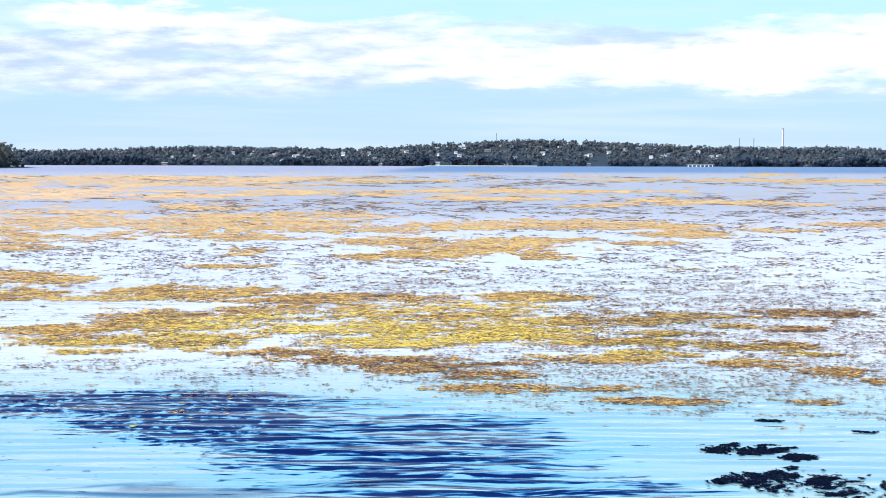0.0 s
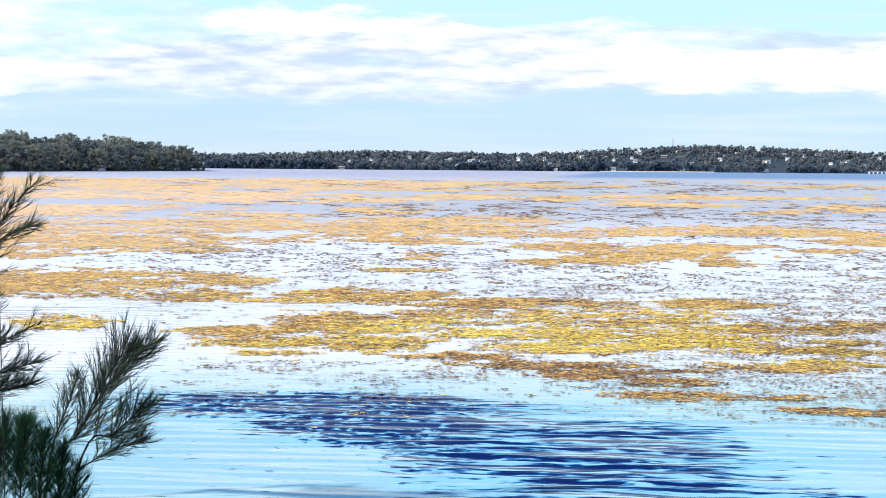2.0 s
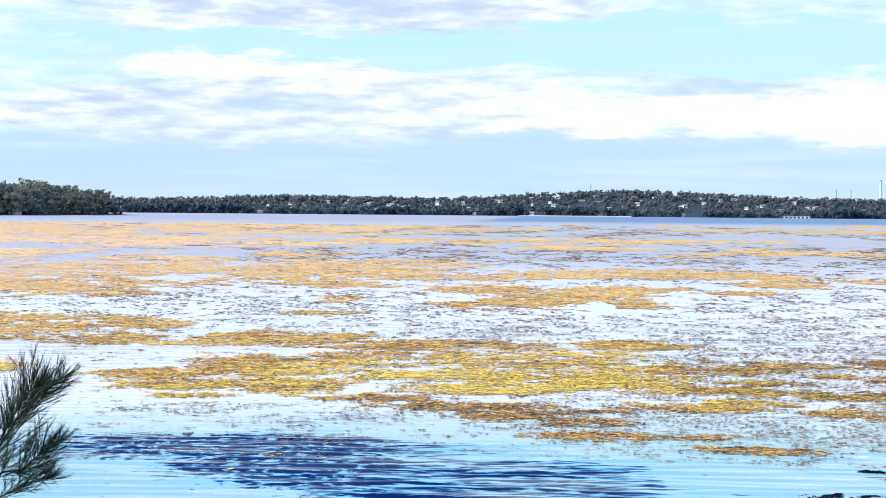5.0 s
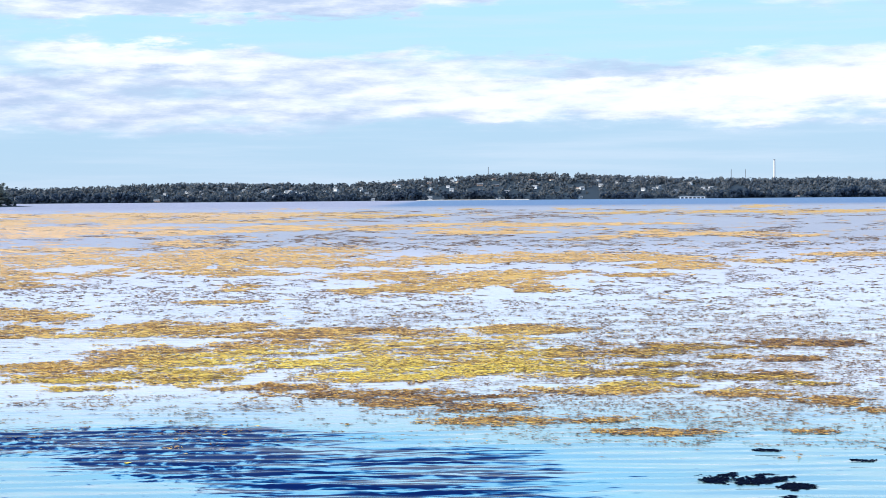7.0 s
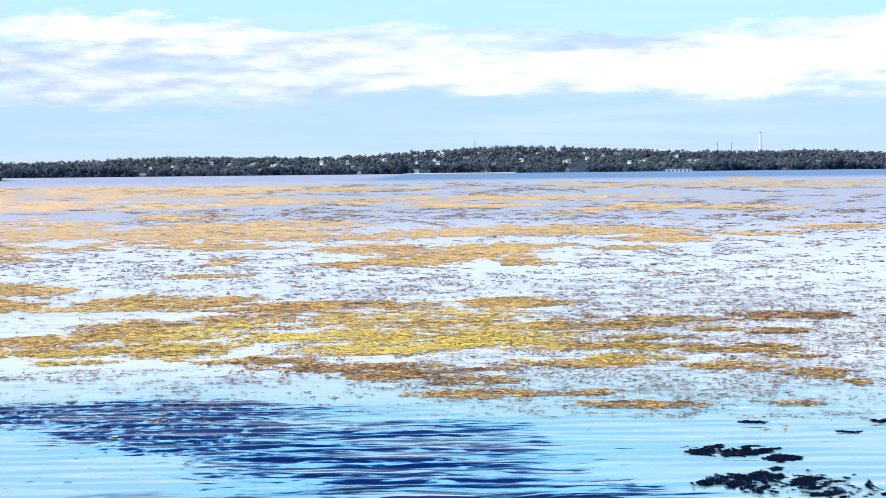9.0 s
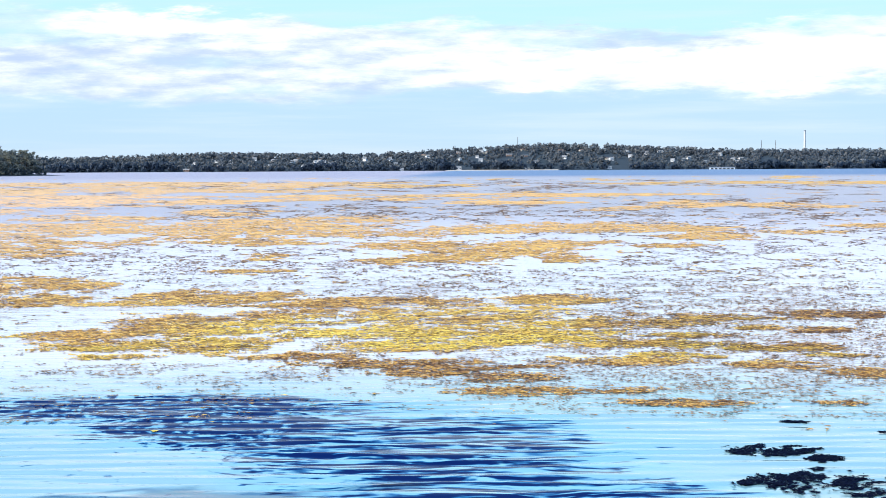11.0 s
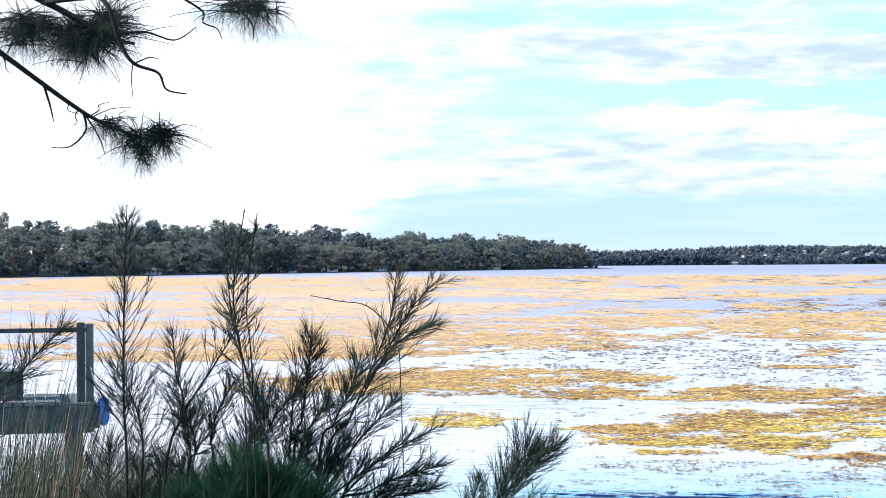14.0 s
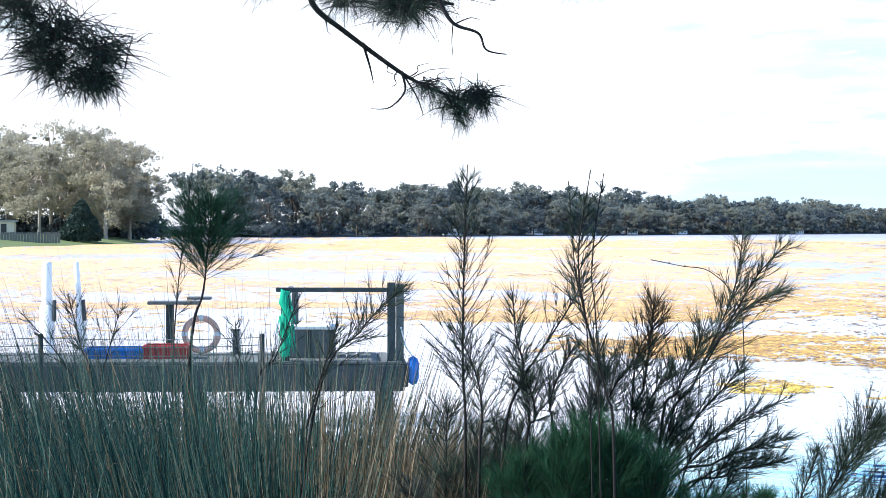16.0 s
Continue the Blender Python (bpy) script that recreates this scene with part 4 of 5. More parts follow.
SPIT = "trees on the wooded spit"
spit_trees = [gum_tree("gum_tree", "rounded grey-green gum tree on the wooded spit", 13, 5.6, 3300, 0.34, 20 + k, BARK,
                       LEAF_GUM_HAZED if k % 6 else LEAF_DARK, 0.0, SPIT, 13, 3, 2, (0.07, 0.12)) for k in range(7)]
rng = np.random.default_rng(12)
for k in range(290):
    y = 428 + 708 * ((k * 0.618034) % 1.0) ** 0.85
    row = k % 4
    x = float(spit_edge(y)) - 4 - row * 12 + rng.uniform(-4, 2)
    tip = float(np.clip((y - 980) / 80, 0, 1))
    x -= 15 * tip
    size = rng.uniform(0.78 + 0.1 * tip, 1.08) * (0.75 + 0.2 * tip if row == 0 else 1.0) * (1.34 - 0.14 * (y - 428) / 690)
    m = pose(x, y, float(spit_height(np.array(x), np.array(y))) - 0.3, 0, 0, rng.uniform(0, 360)) @ Matrix.Diagonal((size, size, size * rng.uniform(0.9, 1.1), 1))
    source = spit_trees[rng.integers(0, 7)] if k > 6 else spit_trees[k]
    tree = source if k <= 6 else copy_thing(source, m)
    tree.matrix_basis = m

bush = gum_tree("shrub", "low dense grey-green shrub at the water's edge", 4.5, 4.2, 900, 0.34, 88, BARK, LEAF_DARK, 0.0, "shrubs by the water", 9)
for k in range(84):
    if k >= 74:
        y = rng.uniform(284, 318)
        x, z = -0.712 * y - rng.uniform(0, 14), 0.4
    elif k < 60:
        y = 430 + 695 * ((k * 0.618034) % 1.0)
        x, z = float(spit_edge(y)) - 5 - rng.uniform(0, 22), 0.3
    else:
        y = rng.uniform(262, 300)
        x, z = -0.735 * y - rng.uniform(0, 30), 0.6
    size = rng.uniform(0.8, 1.35)
    m = pose(x, y, z, 0, 0, rng.uniform(0, 360)) @ Matrix.Diagonal((size, size, size, 1))
    one = bush if k == 0 else copy_thing(bush, m)
    one.matrix_basis = m

for k, (x, y, tall) in enumerate([(-190, 262, 19), (-196, 266, 21), (-201, 258, 17), (-208, 270, 22), (-214, 262, 20), (-184, 276, 15), (-205, 282, 20),
                                  (-192, 285, 16), (-222, 275, 23), (-186, 292, 13), (-230, 266, 21), (-216, 292, 19), (-199, 272, 19), (-206, 290, 22), (-224, 300, 23), (-212, 278, 18), (-196, 277, 18), (-226, 285, 22), (-240, 290, 23)]):
    t = gum_tree("gum_tree", "tall pale-barked gum tree on the lawn", 0.92 * tall, tall * 0.34, 9000, 0.24, 60 + k, GUM_BARK, LEAF_PALE, 0.08, "gums on the lawn", 24, 3, 3, (0.04, 0.08))
    y -= 3.1
    x = min(x - 3.9, float(np.interp(y, (150, 194, 253, 262, 330, 470), (-140, -162, -184, -187, -237, -340))) - 4)
    t.matrix_basis = pose(x, y, float(lawn_height(np.array(x), np.array(y))) - 0.1, 0, 0, k * 77)

def cone_shrub(label, tall, wide, leaves, seed):
    """A dense evergreen cone, leafy to the ground, with a lumpy outline."""
    rng = np.random.default_rng(seed)
    root = thing("shrub", label, "shrub")
    t = Tubes(8)
    t.add([(0, 0, -0.1), (0, 0, tall * 0.5), (0.05, 0, tall * 0.9)], [0.16, 0.1, 0.03])
    place_mesh("trunk", t.mesh("trunk"), BARK, root)
    h = 1 - rng.uniform(0, 1, leaves) ** 0.6
    a = rng.uniform(0, 6.283, leaves)
    lump = 0.8 + 0.35 * patchy(a * 1.6, h * 6, seed)
    r = wide * np.minimum((1 - h) ** 0.75, 0.75 + h) * lump * rng.uniform(0.55, 1, leaves) ** 0.5
    c = np.stack([r * np.cos(a), r * np.sin(a), 0.1 + h * tall], -1)
    place_mesh("crown", flakes("crown", c, 0.26 * rng.uniform(0.6, 1.3, leaves), rng, 3), LEAF_HEDGE, root)
    return root


hedge = cone_shrub("dense dark green conical shrub on the lawn", 6.6, 3.9, 9000, 91)
hedge.matrix_basis = pose(-183, 238, 0.46)
hut = thing("hut", "small cream hut behind the garden fence", "hut", pose(-206, 246, 1.2, 0, 0, 35))
part("wall", box(bmesh.new(), (5, 4, 2.4), (0, 0, 1.2)), CREAM, hut)
part("roof", box(bmesh.new(), (5.8, 4.8, 0.25), (0, 0, 2.5)), ROOF_GREY, hut)
part("door", box(bmesh.new(), (0.9, 0.1, 2.0), (0.8, -2.03, 1.0)), PANE, hut)
fence = thing("garden_fence", "grey-green board fence at the edge of the lawn", "fence", pose(-173, 213.9, 0.4, 0, 0, 39))
for k in range(40):
    part("board", box(bmesh.new(), (0.36, 0.04, 1.5 + 0.06 * (k % 3)), (k * 0.4 - 12, 0, 0.75)), TIMBER, fence)

# ---- the jetty ----
JETTY = pose(-12.0, 22.65, 0, 0, 0, 30)
jetty = thing("jetty", "weathered grey timber jetty with a plank deck", "jetty", JETTY)
part("fascia", box(bmesh.new(), (8.0, 0.09, 0.36), (-4.0, -0.02, 0.66), bevel=0.012), TIMBER_DARK, jetty)
part("end_beam", box(bmesh.new(), (0.09, 1.9, 0.3), (0.02, 0.98, 0.68), bevel=0.012), TIMBER_DARK, jetty)
part("joist", box(bmesh.new(), (8.0, 0.1, 0.2), (-4.0, 1.4, 0.7), bevel=0.01), TIMBER_DARK, jetty)
plank = part("plank", box(bmesh.new(), (0.14, 1.95, 0.04), (0, 0, 0), bevel=0.006), TIMBER, jetty)
plank.location = (-0.1, 0.95, 0.865)
for k in range(1, 53):
    p = plank.copy()
    scene.collection.objects.link(p)
    p.location = (-0.1 - 0.15 * k, 0.95 + 0.012 * math.sin(k * 2.3), 0.865 + 0.003 * math.sin(k * 5.1))
for x in (-0.25, -2.9, -5.6):
    for y in (0.15, 1.7):
        t = Tubes(10)
        t.add([(x, y, -0.6), (x, y, 0.3), (x, y, 0.84)], [0.12, 0.115, 0.11])
        place_mesh("pile", t.mesh("pile"), TIMBER_DARK, jetty)

rail = thing("jetty_railing", "dark timber posts and top rail at the jetty's end", "railing", JETTY)
part("post", box(bmesh.new(), (0.11, 0.11, 1.08), (-0.17, 0.1, 1.42), bevel=0.01), TIMBER_DARK, rail)
part("post", box(bmesh.new(), (0.11, 0.12, 1.06), (-0.05, 0.25, 1.41), bevel=0.01), TIMBER, rail)
part("post", box(bmesh.new(), (0.12, 0.12, 0.94), (-1.62, 0.1, 1.35), bevel=0.01), TIMBER_DARK, rail)
part("post", box(bmesh.new(), (0.1, 0.1, 0.92), (-1.52, 1.75, 1.34), bevel=0.01), TIMBER, rail)
part("top_rail", box(bmesh.new(), (1.66, 0.09, 0.06), (-0.92, 0.1, 1.86), tilt=0, bevel=0.008), TIMBER_DARK, rail)
part("top_rail", box(bmesh.new(), (0.07, 1.7, 0.05), (-1.58, 0.95, 1.83), bevel=0.008), TIMBER, rail)

net = thing("fishing_net", "bunched green fishing net hung over a jetty post", "net", JETTY)
rng = np.random.default_rng(5)
t = Tubes(9)
zs = np.linspace(1.86, 0.95, 12)
t.add([(-1.62 + 0.02 * math.sin(z * 17), 0.03 + 0.012 * math.sin(z * 9), z) for z in zs], 0.07 + 0.018 * np.sin(zs * 31) - 0.02 * (zs > 1.8))
place_mesh("bundle", t.mesh("bundle"), NET, net)
for k in range(26):
    t = Tubes(4)
    x0, y0 = rng.uniform(-0.09, 0.09), rng.uniform(-0.1, 0.0)
    z0 = rng.uniform(1.3, 1.86)
    t.add([(-1.62 + x0, y0, z0), (-1.62 + x0 * 1.5, y0 - 0.02, z0 - 0.2), (-1.6 + x0 * 1.3 + rng.uniform(-0.03, 0.06), y0 - 0.02, z0 - rng.uniform(0.35, 0.5))], [0.006, 0.006, 0.004])
    place_mesh("strand", t.mesh("strand"), NET, net)

crate = thing("fish_box", "grey timber box with a lid on the jetty deck", "box", JETTY @ pose(-1.3, 0.9, 0.885))
part("body", box(bmesh.new(), (0.74, 0.5, 0.4), (0, 0, 0.2), bevel=0.012), TIMBER, crate)
part("lid", box(bmesh.new(), (0.8, 0.56, 0.05), (0, 0, 0.425), bevel=0.01), WHITE, crate)
for k in range(3):
    part("batten", box(bmesh.new(), (0.06, 0.03, 0.38), (-0.3 + 0.3 * k, -0.265, 0.2), bevel=0.006), TIMBER_DARK, crate)

drum = thing("fender", "blue plastic fender roped to the jetty's end", "fender", JETTY @ pose(0.13, 0.12, 0.55))
t = Tubes(14)
t.add([(0, 0, 0.0), (0, 0, 0.03), (0, 0, 0.1), (0, 0, 0.3), (0, 0, 0.37), (0, 0, 0.4)], [0.01, 0.06, 0.085, 0.085, 0.06, 0.01])
place_mesh("body", t.mesh("body"), BLUE, drum)
t = Tubes(5)
t.add([(0, 0, 0.39), (-0.1, 0.01, 0.52), (-0.17, -0.02, 0.8)], [0.01, 0.01, 0.01])
place_mesh("rope", t.mesh("rope"), WHITE, drum)

stand = thing("cleaning_bench", "small weathered bench board on a single post", "bench", JETTY @ pose(-3.3, 1.42, 0.885))
part("post", box(bmesh.new(), (0.11, 0.11, 0.72), (0, 0, 0.36), bevel=0.01), TIMBER_DARK, stand)
part("board", box(bmesh.new(), (0.72, 0.3, 0.05), (0.05, 0, 0.745), bevel=0.01), TIMBER, stand)
part("cap", box(bmesh.new(), (0.34, 0.26, 0.04), (0.42, 0, 0.81), bevel=0.01), TIMBER, stand)

ring_post = thing("short_post", "short grey timber post on the jetty", "post", JETTY @ pose(-2.36, 1.5, 0.885))
part("post", box(bmesh.new(), (0.1, 0.1, 0.34), (0, 0, 0.17), bevel=0.012), TIMBER, ring_post)
part("cap", box(bmesh.new(), (0.12, 0.12, 0.02), (0, 0, 0.35), bevel=0.006), TIMBER_DARK, ring_post)
ring = thing("life_ring", "faded orange life ring leaning on the jetty", "life ring", JETTY @ pose(-2.86, 1.5, 1.17, 78, 0, 10))
t = Tubes(10)
a = np.linspace(0, 2 * np.pi, 33)
t.add(np.stack([0.235 * np.cos(a), 0.235 * np.sin(a), 0 * a], -1), 0.045 + 0 * a)
place_mesh("ring", t.mesh("ring"), ORANGE, ring)
for k in range(4):
    t = Tubes(10)
    b = np.linspace(k * 1.571 - 0.13, k * 1.571 + 0.13, 4)
    t.add(np.stack([0.235 * np.cos(b), 0.235 * np.sin(b), 0 * b], -1), 0.049 + 0 * b)
    place_mesh("band", t.mesh("band"), WHITE, ring)

for name, label, mat, size, at in (("crate", "red plastic fish crate on the jetty", RED, (0.62, 0.45, 0.19), (-3.28, 0.75, 0.885)),
                                   ("tub", "low blue plastic tub on the jetty", BLUE, (0.8, 0.5, 0.15), (-4.0, 0.8, 0.885))):
    c = thing(name, label, "crate", JETTY @ pose(*at))
    w, d, h = size
    part("bottom", box(bmesh.new(), (w, d, 0.03), (0, 0, 0.015)), mat, c)
    for sx, sy, lx, ly in ((0, -1, w, 0.03), (0, 1, w, 0.03), (-1, 0, 0.03, d - 0.06), (1, 0, 0.03, d - 0.06)):
        part("side", box(bmesh.new(), (lx, ly, h - 0.03), (sx * (w - 0.03) / 2, sy * (d - 0.03) / 2, 0.03 + (h - 0.03) / 2), bevel=0.006), mat, c)
    part("rim", box(bmesh.new(), (w + 0.04, 0.03, 0.04), (0, -d / 2 - 0.012, h - 0.03), bevel=0.006), mat, c)

for x, y, lean, slim in ((-21.32, 26.68, 0.0, 1.0), (-20.76, 27.05, -5.5, 0.55)):
    p = thing("mooring_pile", "white-painted mooring pile standing in the water", "pile", pose(x, y, 0, 0, lean, 0), "mooring piles")
    t = Tubes(12)
    t.add([(0, 0, -0.7), (0, 0, 1.0), (0, 0, 2.05), (0, 0, 2.09), (0, 0, 2.1)], [0.1 * slim, 0.095 * slim, 0.09 * slim, 0.07 * slim, 0.005])
    place_mesh("shaft", t.mesh("shaft"), WHITE, p)
    t = Tubes(12)
    t.add([(0, 0, -0.6), (0, 0, 1.3), (0, 0, 1.32)], [0.135 * slim, 0.135 * slim, 0.1 * slim])
    place_mesh("sleeve", t.mesh("sleeve"), WHITE, p)
    part("bracket", box(bmesh.new(), (0.05, 0.06, 0.38), (0.17 * slim + 0.01, -0.02, 1.22), bevel=0.008), TIMBER_DARK, p)

wire = thing("wire_fence", "sagging wire fence on thin posts along the bank", "fence")
for k in range(4):
    x, y = -12.6 + 1.5 * k, 10.1 + 0.9 * k
    t = Tubes(6)
    t.add([(x, y, float(bank_height(np.array(x), np.array(y))) - 0.2), (x, y, 1.86)], [0.025, 0.02])
    place_mesh("post", t.mesh("post"), TIMBER_DARK, wire)
for z in (1.83, 1.77, 1.7):
    t = Tubes(4)
    u = np.linspace(0, 1, 25)
    t.add(np.stack([-12.6 + 4.5 * u, 10.1 + 2.7 * u, z - 0.02 * np.abs(np.sin(u * 9.4))], -1), 0.0035 + 0 * u)
    place_mesh("wire", t.mesh("wire"), STEEL, wire)


# ---- plants on the bank ----
def curve(points, n):
    """A smooth line through a few points."""
    p = np.asarray(points, float)
    t = np.linspace(0, len(p) - 1, n)
    i = np.clip(t.astype(int), 0, len(p) - 2)
    f = (t - i)[:, None]
    a, b, c, d = p[np.clip(i - 1, 0, None)], p[i], p[i + 1], p[np.clip(i + 2, None, len(p) - 1)]
    return 0.5 * (2 * b + (c - a) * f + (2 * a - 5 * b + 4 * c - d) * f**2 + (3 * b - a - 3 * c + d) * f**3)


def casuarina(label, lines, twigs, long, needle, seed, mat, low=0.5, dense=70, stem=0.006, rise=0.72, fan=0.17, high=0.93, bias=0.0, group="casuarina saplings"):
    """A young she-oak: whippy stems (the first from the ground, the others forking off), straight side twigs that
    rise steeply and fork again, and very many fine needles lying along them. long: the lowest twigs, in metres."""
    rng = np.random.default_rng(seed)
    base = np.array(lines[0][0], float)
    root = thing("casuarina_sapling", label, "sapling", Matrix.Translation(base), group)
    wood, limbs, sprays = Tubes(5), Tubes(3), []
    for which, line in enumerate(lines):
        spine = curve(np.asarray(line, float) - base, 24)
        thick = stem if which == 0 else stem * 0.6
        wood.add(spine, np.linspace(thick, 0.0014, 24))
        begin = low if which == 0 else 0.12
        sprays.append((spine[int(begin * 23):], 0.6))
        count = twigs if which == 0 else max(6, int(twigs * 0.6))
        for k in range(count):
            f = begin + (high - begin) * ((k + rng.uniform(0, 1)) / count) ** 0.9
            i = min(int(f * 23), 22)
            p0 = spine[i] + (spine[i + 1] - spine[i]) * (f * 23 - i)
            way = spine[i + 1] - spine[i]
            way /= np.linalg.norm(way)
            a = k * 2.4 + rng.uniform(-0.6, 0.6)
            out = np.array([math.cos(a) + bias, math.sin(a), 0.1])
            out -= way * (out @ way) * 0.7
            out /= np.linalg.norm(out)
            up = (f - begin) / (high - begin)
            reach = long * (0.22 + 0.78 * (1 - up) ** 0.8) * rng.uniform(0.4, 1.15)
            d0 = way * rise * rng.uniform(0.7, 1.3) + out * 0.68
            d0 /= np.linalg.norm(d0)
            bend = np.array([0, 0, rng.uniform(-0.02, 0.14)]) * reach
            c = curve([p0, p0 + d0 * reach * 0.5 + bend * 0.2, p0 + d0 * reach + bend], 5)
            limbs.add(c, np.linspace(0.0014, 0.0006, 5))
            sprays.append((c, 1.0))
            for q in range(rng.integers(2, 5)):
                j = rng.integers(0, 4)
                e = c[j + 1] - c[j]
                e = e / np.linalg.norm(e) + rng.normal(0, 0.3, 3) + np.array([0, 0, 0.12])
                e /= np.linalg.norm(e)
                l2 = reach * rng.uniform(0.3, 0.55)
                c2 = np.stack([c[j], c[j] + e * l2 * 0.5, c[j] + e * l2 + np.array([0, 0, 0.06 * l2])])
                limbs.add(c2, [0.001, 0.0008, 0.0005])
                sprays.append((c2, 1.0))
    place_mesh("stem", wood.mesh("stem"), TWIG, root)
    tagged(place_mesh("branchwork", limbs.mesh("branchwork"), TWIG, root), kind="stuff")
    starts, ways = [], []
    for c, share in sprays:
        seg = np.diff(c, axis=0)
        n = max(4, int(np.linalg.norm(seg, axis=1).sum() * dense * share))
        u = rng.uniform(0.1, 1.0, n) * (len(c) - 1)
        i = np.clip(u.astype(int), 0, len(c) - 2)
        starts.append(c[i] + seg[i] * (u - i)[:, None])
        w = seg[i] / np.linalg.norm(seg[i], axis=1)[:, None]
        ways.append(w + rng.normal(0, fan, (n, 3)) + np.array([0, 0, 0.08]))
    starts, ways = np.concatenate(starts), np.concatenate(ways)
    n = len(starts)
    place_mesh("foliage", needles("foliage", starts, ways, 0.75 * needle * rng.uniform(0.45, 1.3, n), 0.00075 * rng.uniform(0.6, 1.3, n), rng.uniform(-0.1, 0.12, n), rng), mat, root)
    return root


def ground_at(x, y):
    return float(bank_height(np.array(float(x)), np.array(float(y))))


def rooted(*line):
    """A stem's line that starts on the ground below or beside its first point."""
    x, y = line[0][:2]
    return [(x, y, ground_at(x, y) - 0.03), *line[1:]]


SHE_OAK = "dark feathery she-oak sapling on the lake bank"
UPRIGHT = "slender upright she-oak sapling on the lake bank"
LEANING = "she-oak sapling leaning over the water's edge"
SHOOT = "low leaning she-oak shoot above the water"
# the tall upright one, and its neighbours towards the water
casuarina(UPRIGHT, [rooted((-2.56, 5.08), (-2.55, 5.09, 2.01), (-2.56, 5.09, 2.32), (-2.555, 5.09, 2.66), (-2.55, 5.1, 2.9))], 70, 0.19, 0.075, 1, NEEDLE, 0.34, 80)
casuarina(SHE_OAK, [rooted((-2.48, 5.1), (-2.44, 5.11, 2.01), (-2.38, 5.13, 2.27), (-2.4, 5.12, 2.39), (-2.41, 5.12, 2.52)), [(-2.38, 5.13, 2.27), (-2.31, 5.17, 2.39), (-2.25, 5.19, 2.49), (-2.22, 5.21, 2.56)]], 34, 0.15, 0.07, 2, NEEDLE, 0.35)
casuarina(UPRIGHT, [rooted((-1.98, 4.88), (-1.99, 4.87, 2.06), (-2.01, 4.86, 2.26), (-2.07, 4.84, 2.49), (-2.08, 4.83, 2.66), (-2.05, 4.84, 2.87))], 52, 0.19, 0.075, 3, NEEDLE, 0.38, 80, high=0.9, stem=0.005)
casuarina(UPRIGHT, [rooted((-2.0, 4.86), (-2.03, 4.85, 2.3), (-2.05, 4.85, 2.6), (-2.02, 4.86, 2.86))], 7, 0.07, 0.05, 21, NEEDLE, 0.7, 70, stem=0.0026)
casuarina(UPRIGHT, [rooted((-2.03, 4.87), (-2.06, 4.86, 2.3), (-2.1, 4.85, 2.6), (-2.12, 4.85, 2.84))], 7, 0.07, 0.05, 22, NEEDLE, 0.7, 70, stem=0.0026)
casuarina(LEANING, [rooted((-2.2, 5.5), (-2.11, 5.53, 1.97), (-2.0, 5.56, 2.23), (-1.93, 5.59, 2.4), (-1.88, 5.61, 2.55), (-1.86, 5.62, 2.73)),
                    [(-1.97, 5.58, 2.29), (-1.88, 5.61, 2.46), (-1.81, 5.63, 2.58), (-1.73, 5.66, 2.67)], [(-1.97, 5.56, 2.3), (-1.85, 5.57, 2.46), (-1.73, 5.6, 2.52)]], 46, 0.17, 0.08, 4, NEEDLE, 0.46, 55, bias=0.5)
casuarina("thin dead twig arching above the saplings", [rooted((-1.9, 5.87), (-1.93, 5.86, 2.2), (-1.95, 5.85, 2.46), (-2.03, 5.82, 2.57), (-2.12, 5.79, 2.59), (-2.21, 5.75, 2.61))], 3, 0.015, 0.012, 23, NEEDLE, 0.5, 12, stem=0.002)
# low feathery plumes that fan out over the water
casuarina(LEANING, [rooted((-2.14, 5.37), (-2.06, 5.39, 1.9), (-1.95, 5.42, 2.13), (-1.87, 5.45, 2.23), (-1.81, 5.47, 2.31)), [(-2.05, 5.39, 1.96), (-1.9, 5.44, 2.08), (-1.79, 5.48, 2.15), (-1.69, 5.51, 2.21)]], 32, 0.15, 0.075, 5, NEEDLE, 0.45, 75, bias=0.3, rise=0.85)
casuarina(LEANING, [rooted((-2.15, 5.38), (-2.06, 5.39, 1.84), (-1.89, 5.45, 2.01), (-1.77, 5.49, 2.06), (-1.68, 5.51, 2.09)), [(-2.05, 5.4, 1.92), (-1.92, 5.43, 2.05), (-1.84, 5.46, 2.13), (-1.76, 5.48, 2.17)]], 32, 0.15, 0.075, 6, NEEDLE, 0.45, 75, bias=0.3, rise=0.85)
casuarina(LEANING, [rooted((-2.16, 5.48), (-2.06, 5.49, 1.8), (-1.89, 5.55, 1.96), (-1.8, 5.58, 1.99), (-1.72, 5.6, 2.01)), [(-2.05, 5.49, 1.87), (-1.94, 5.5, 1.96), (-1.86, 5.52, 2.0), (-1.78, 5.54, 2.02)]], 32, 0.14, 0.075, 7, NEEDLE, 0.42, 75, bias=0.3, rise=0.85)
# the bushy middle
casuarina(SHE_OAK, [rooted((-2.15, 5.35), (-2.12, 5.36, 2.03), (-2.09, 5.37, 2.24), (-2.07, 5.38, 2.41), (-2.06, 5.38, 2.5)), [(-2.13, 5.36, 2.1), (-2.12, 5.36, 2.25), (-2.1, 5.37, 2.36), (-2.02, 5.4, 2.47)]], 40, 0.15, 0.08, 8, NEEDLE_BROWN, 0.45, 95)
casuarina(SHE_OAK, [rooted((-2.1, 5.38), (-2.05, 5.39, 2.03), (-2.0, 5.41, 2.22), (-1.95, 5.42, 2.32), (-1.92, 5.44, 2.43))], 44, 0.17, 0.08, 9, NEEDLE, 0.42, 100)
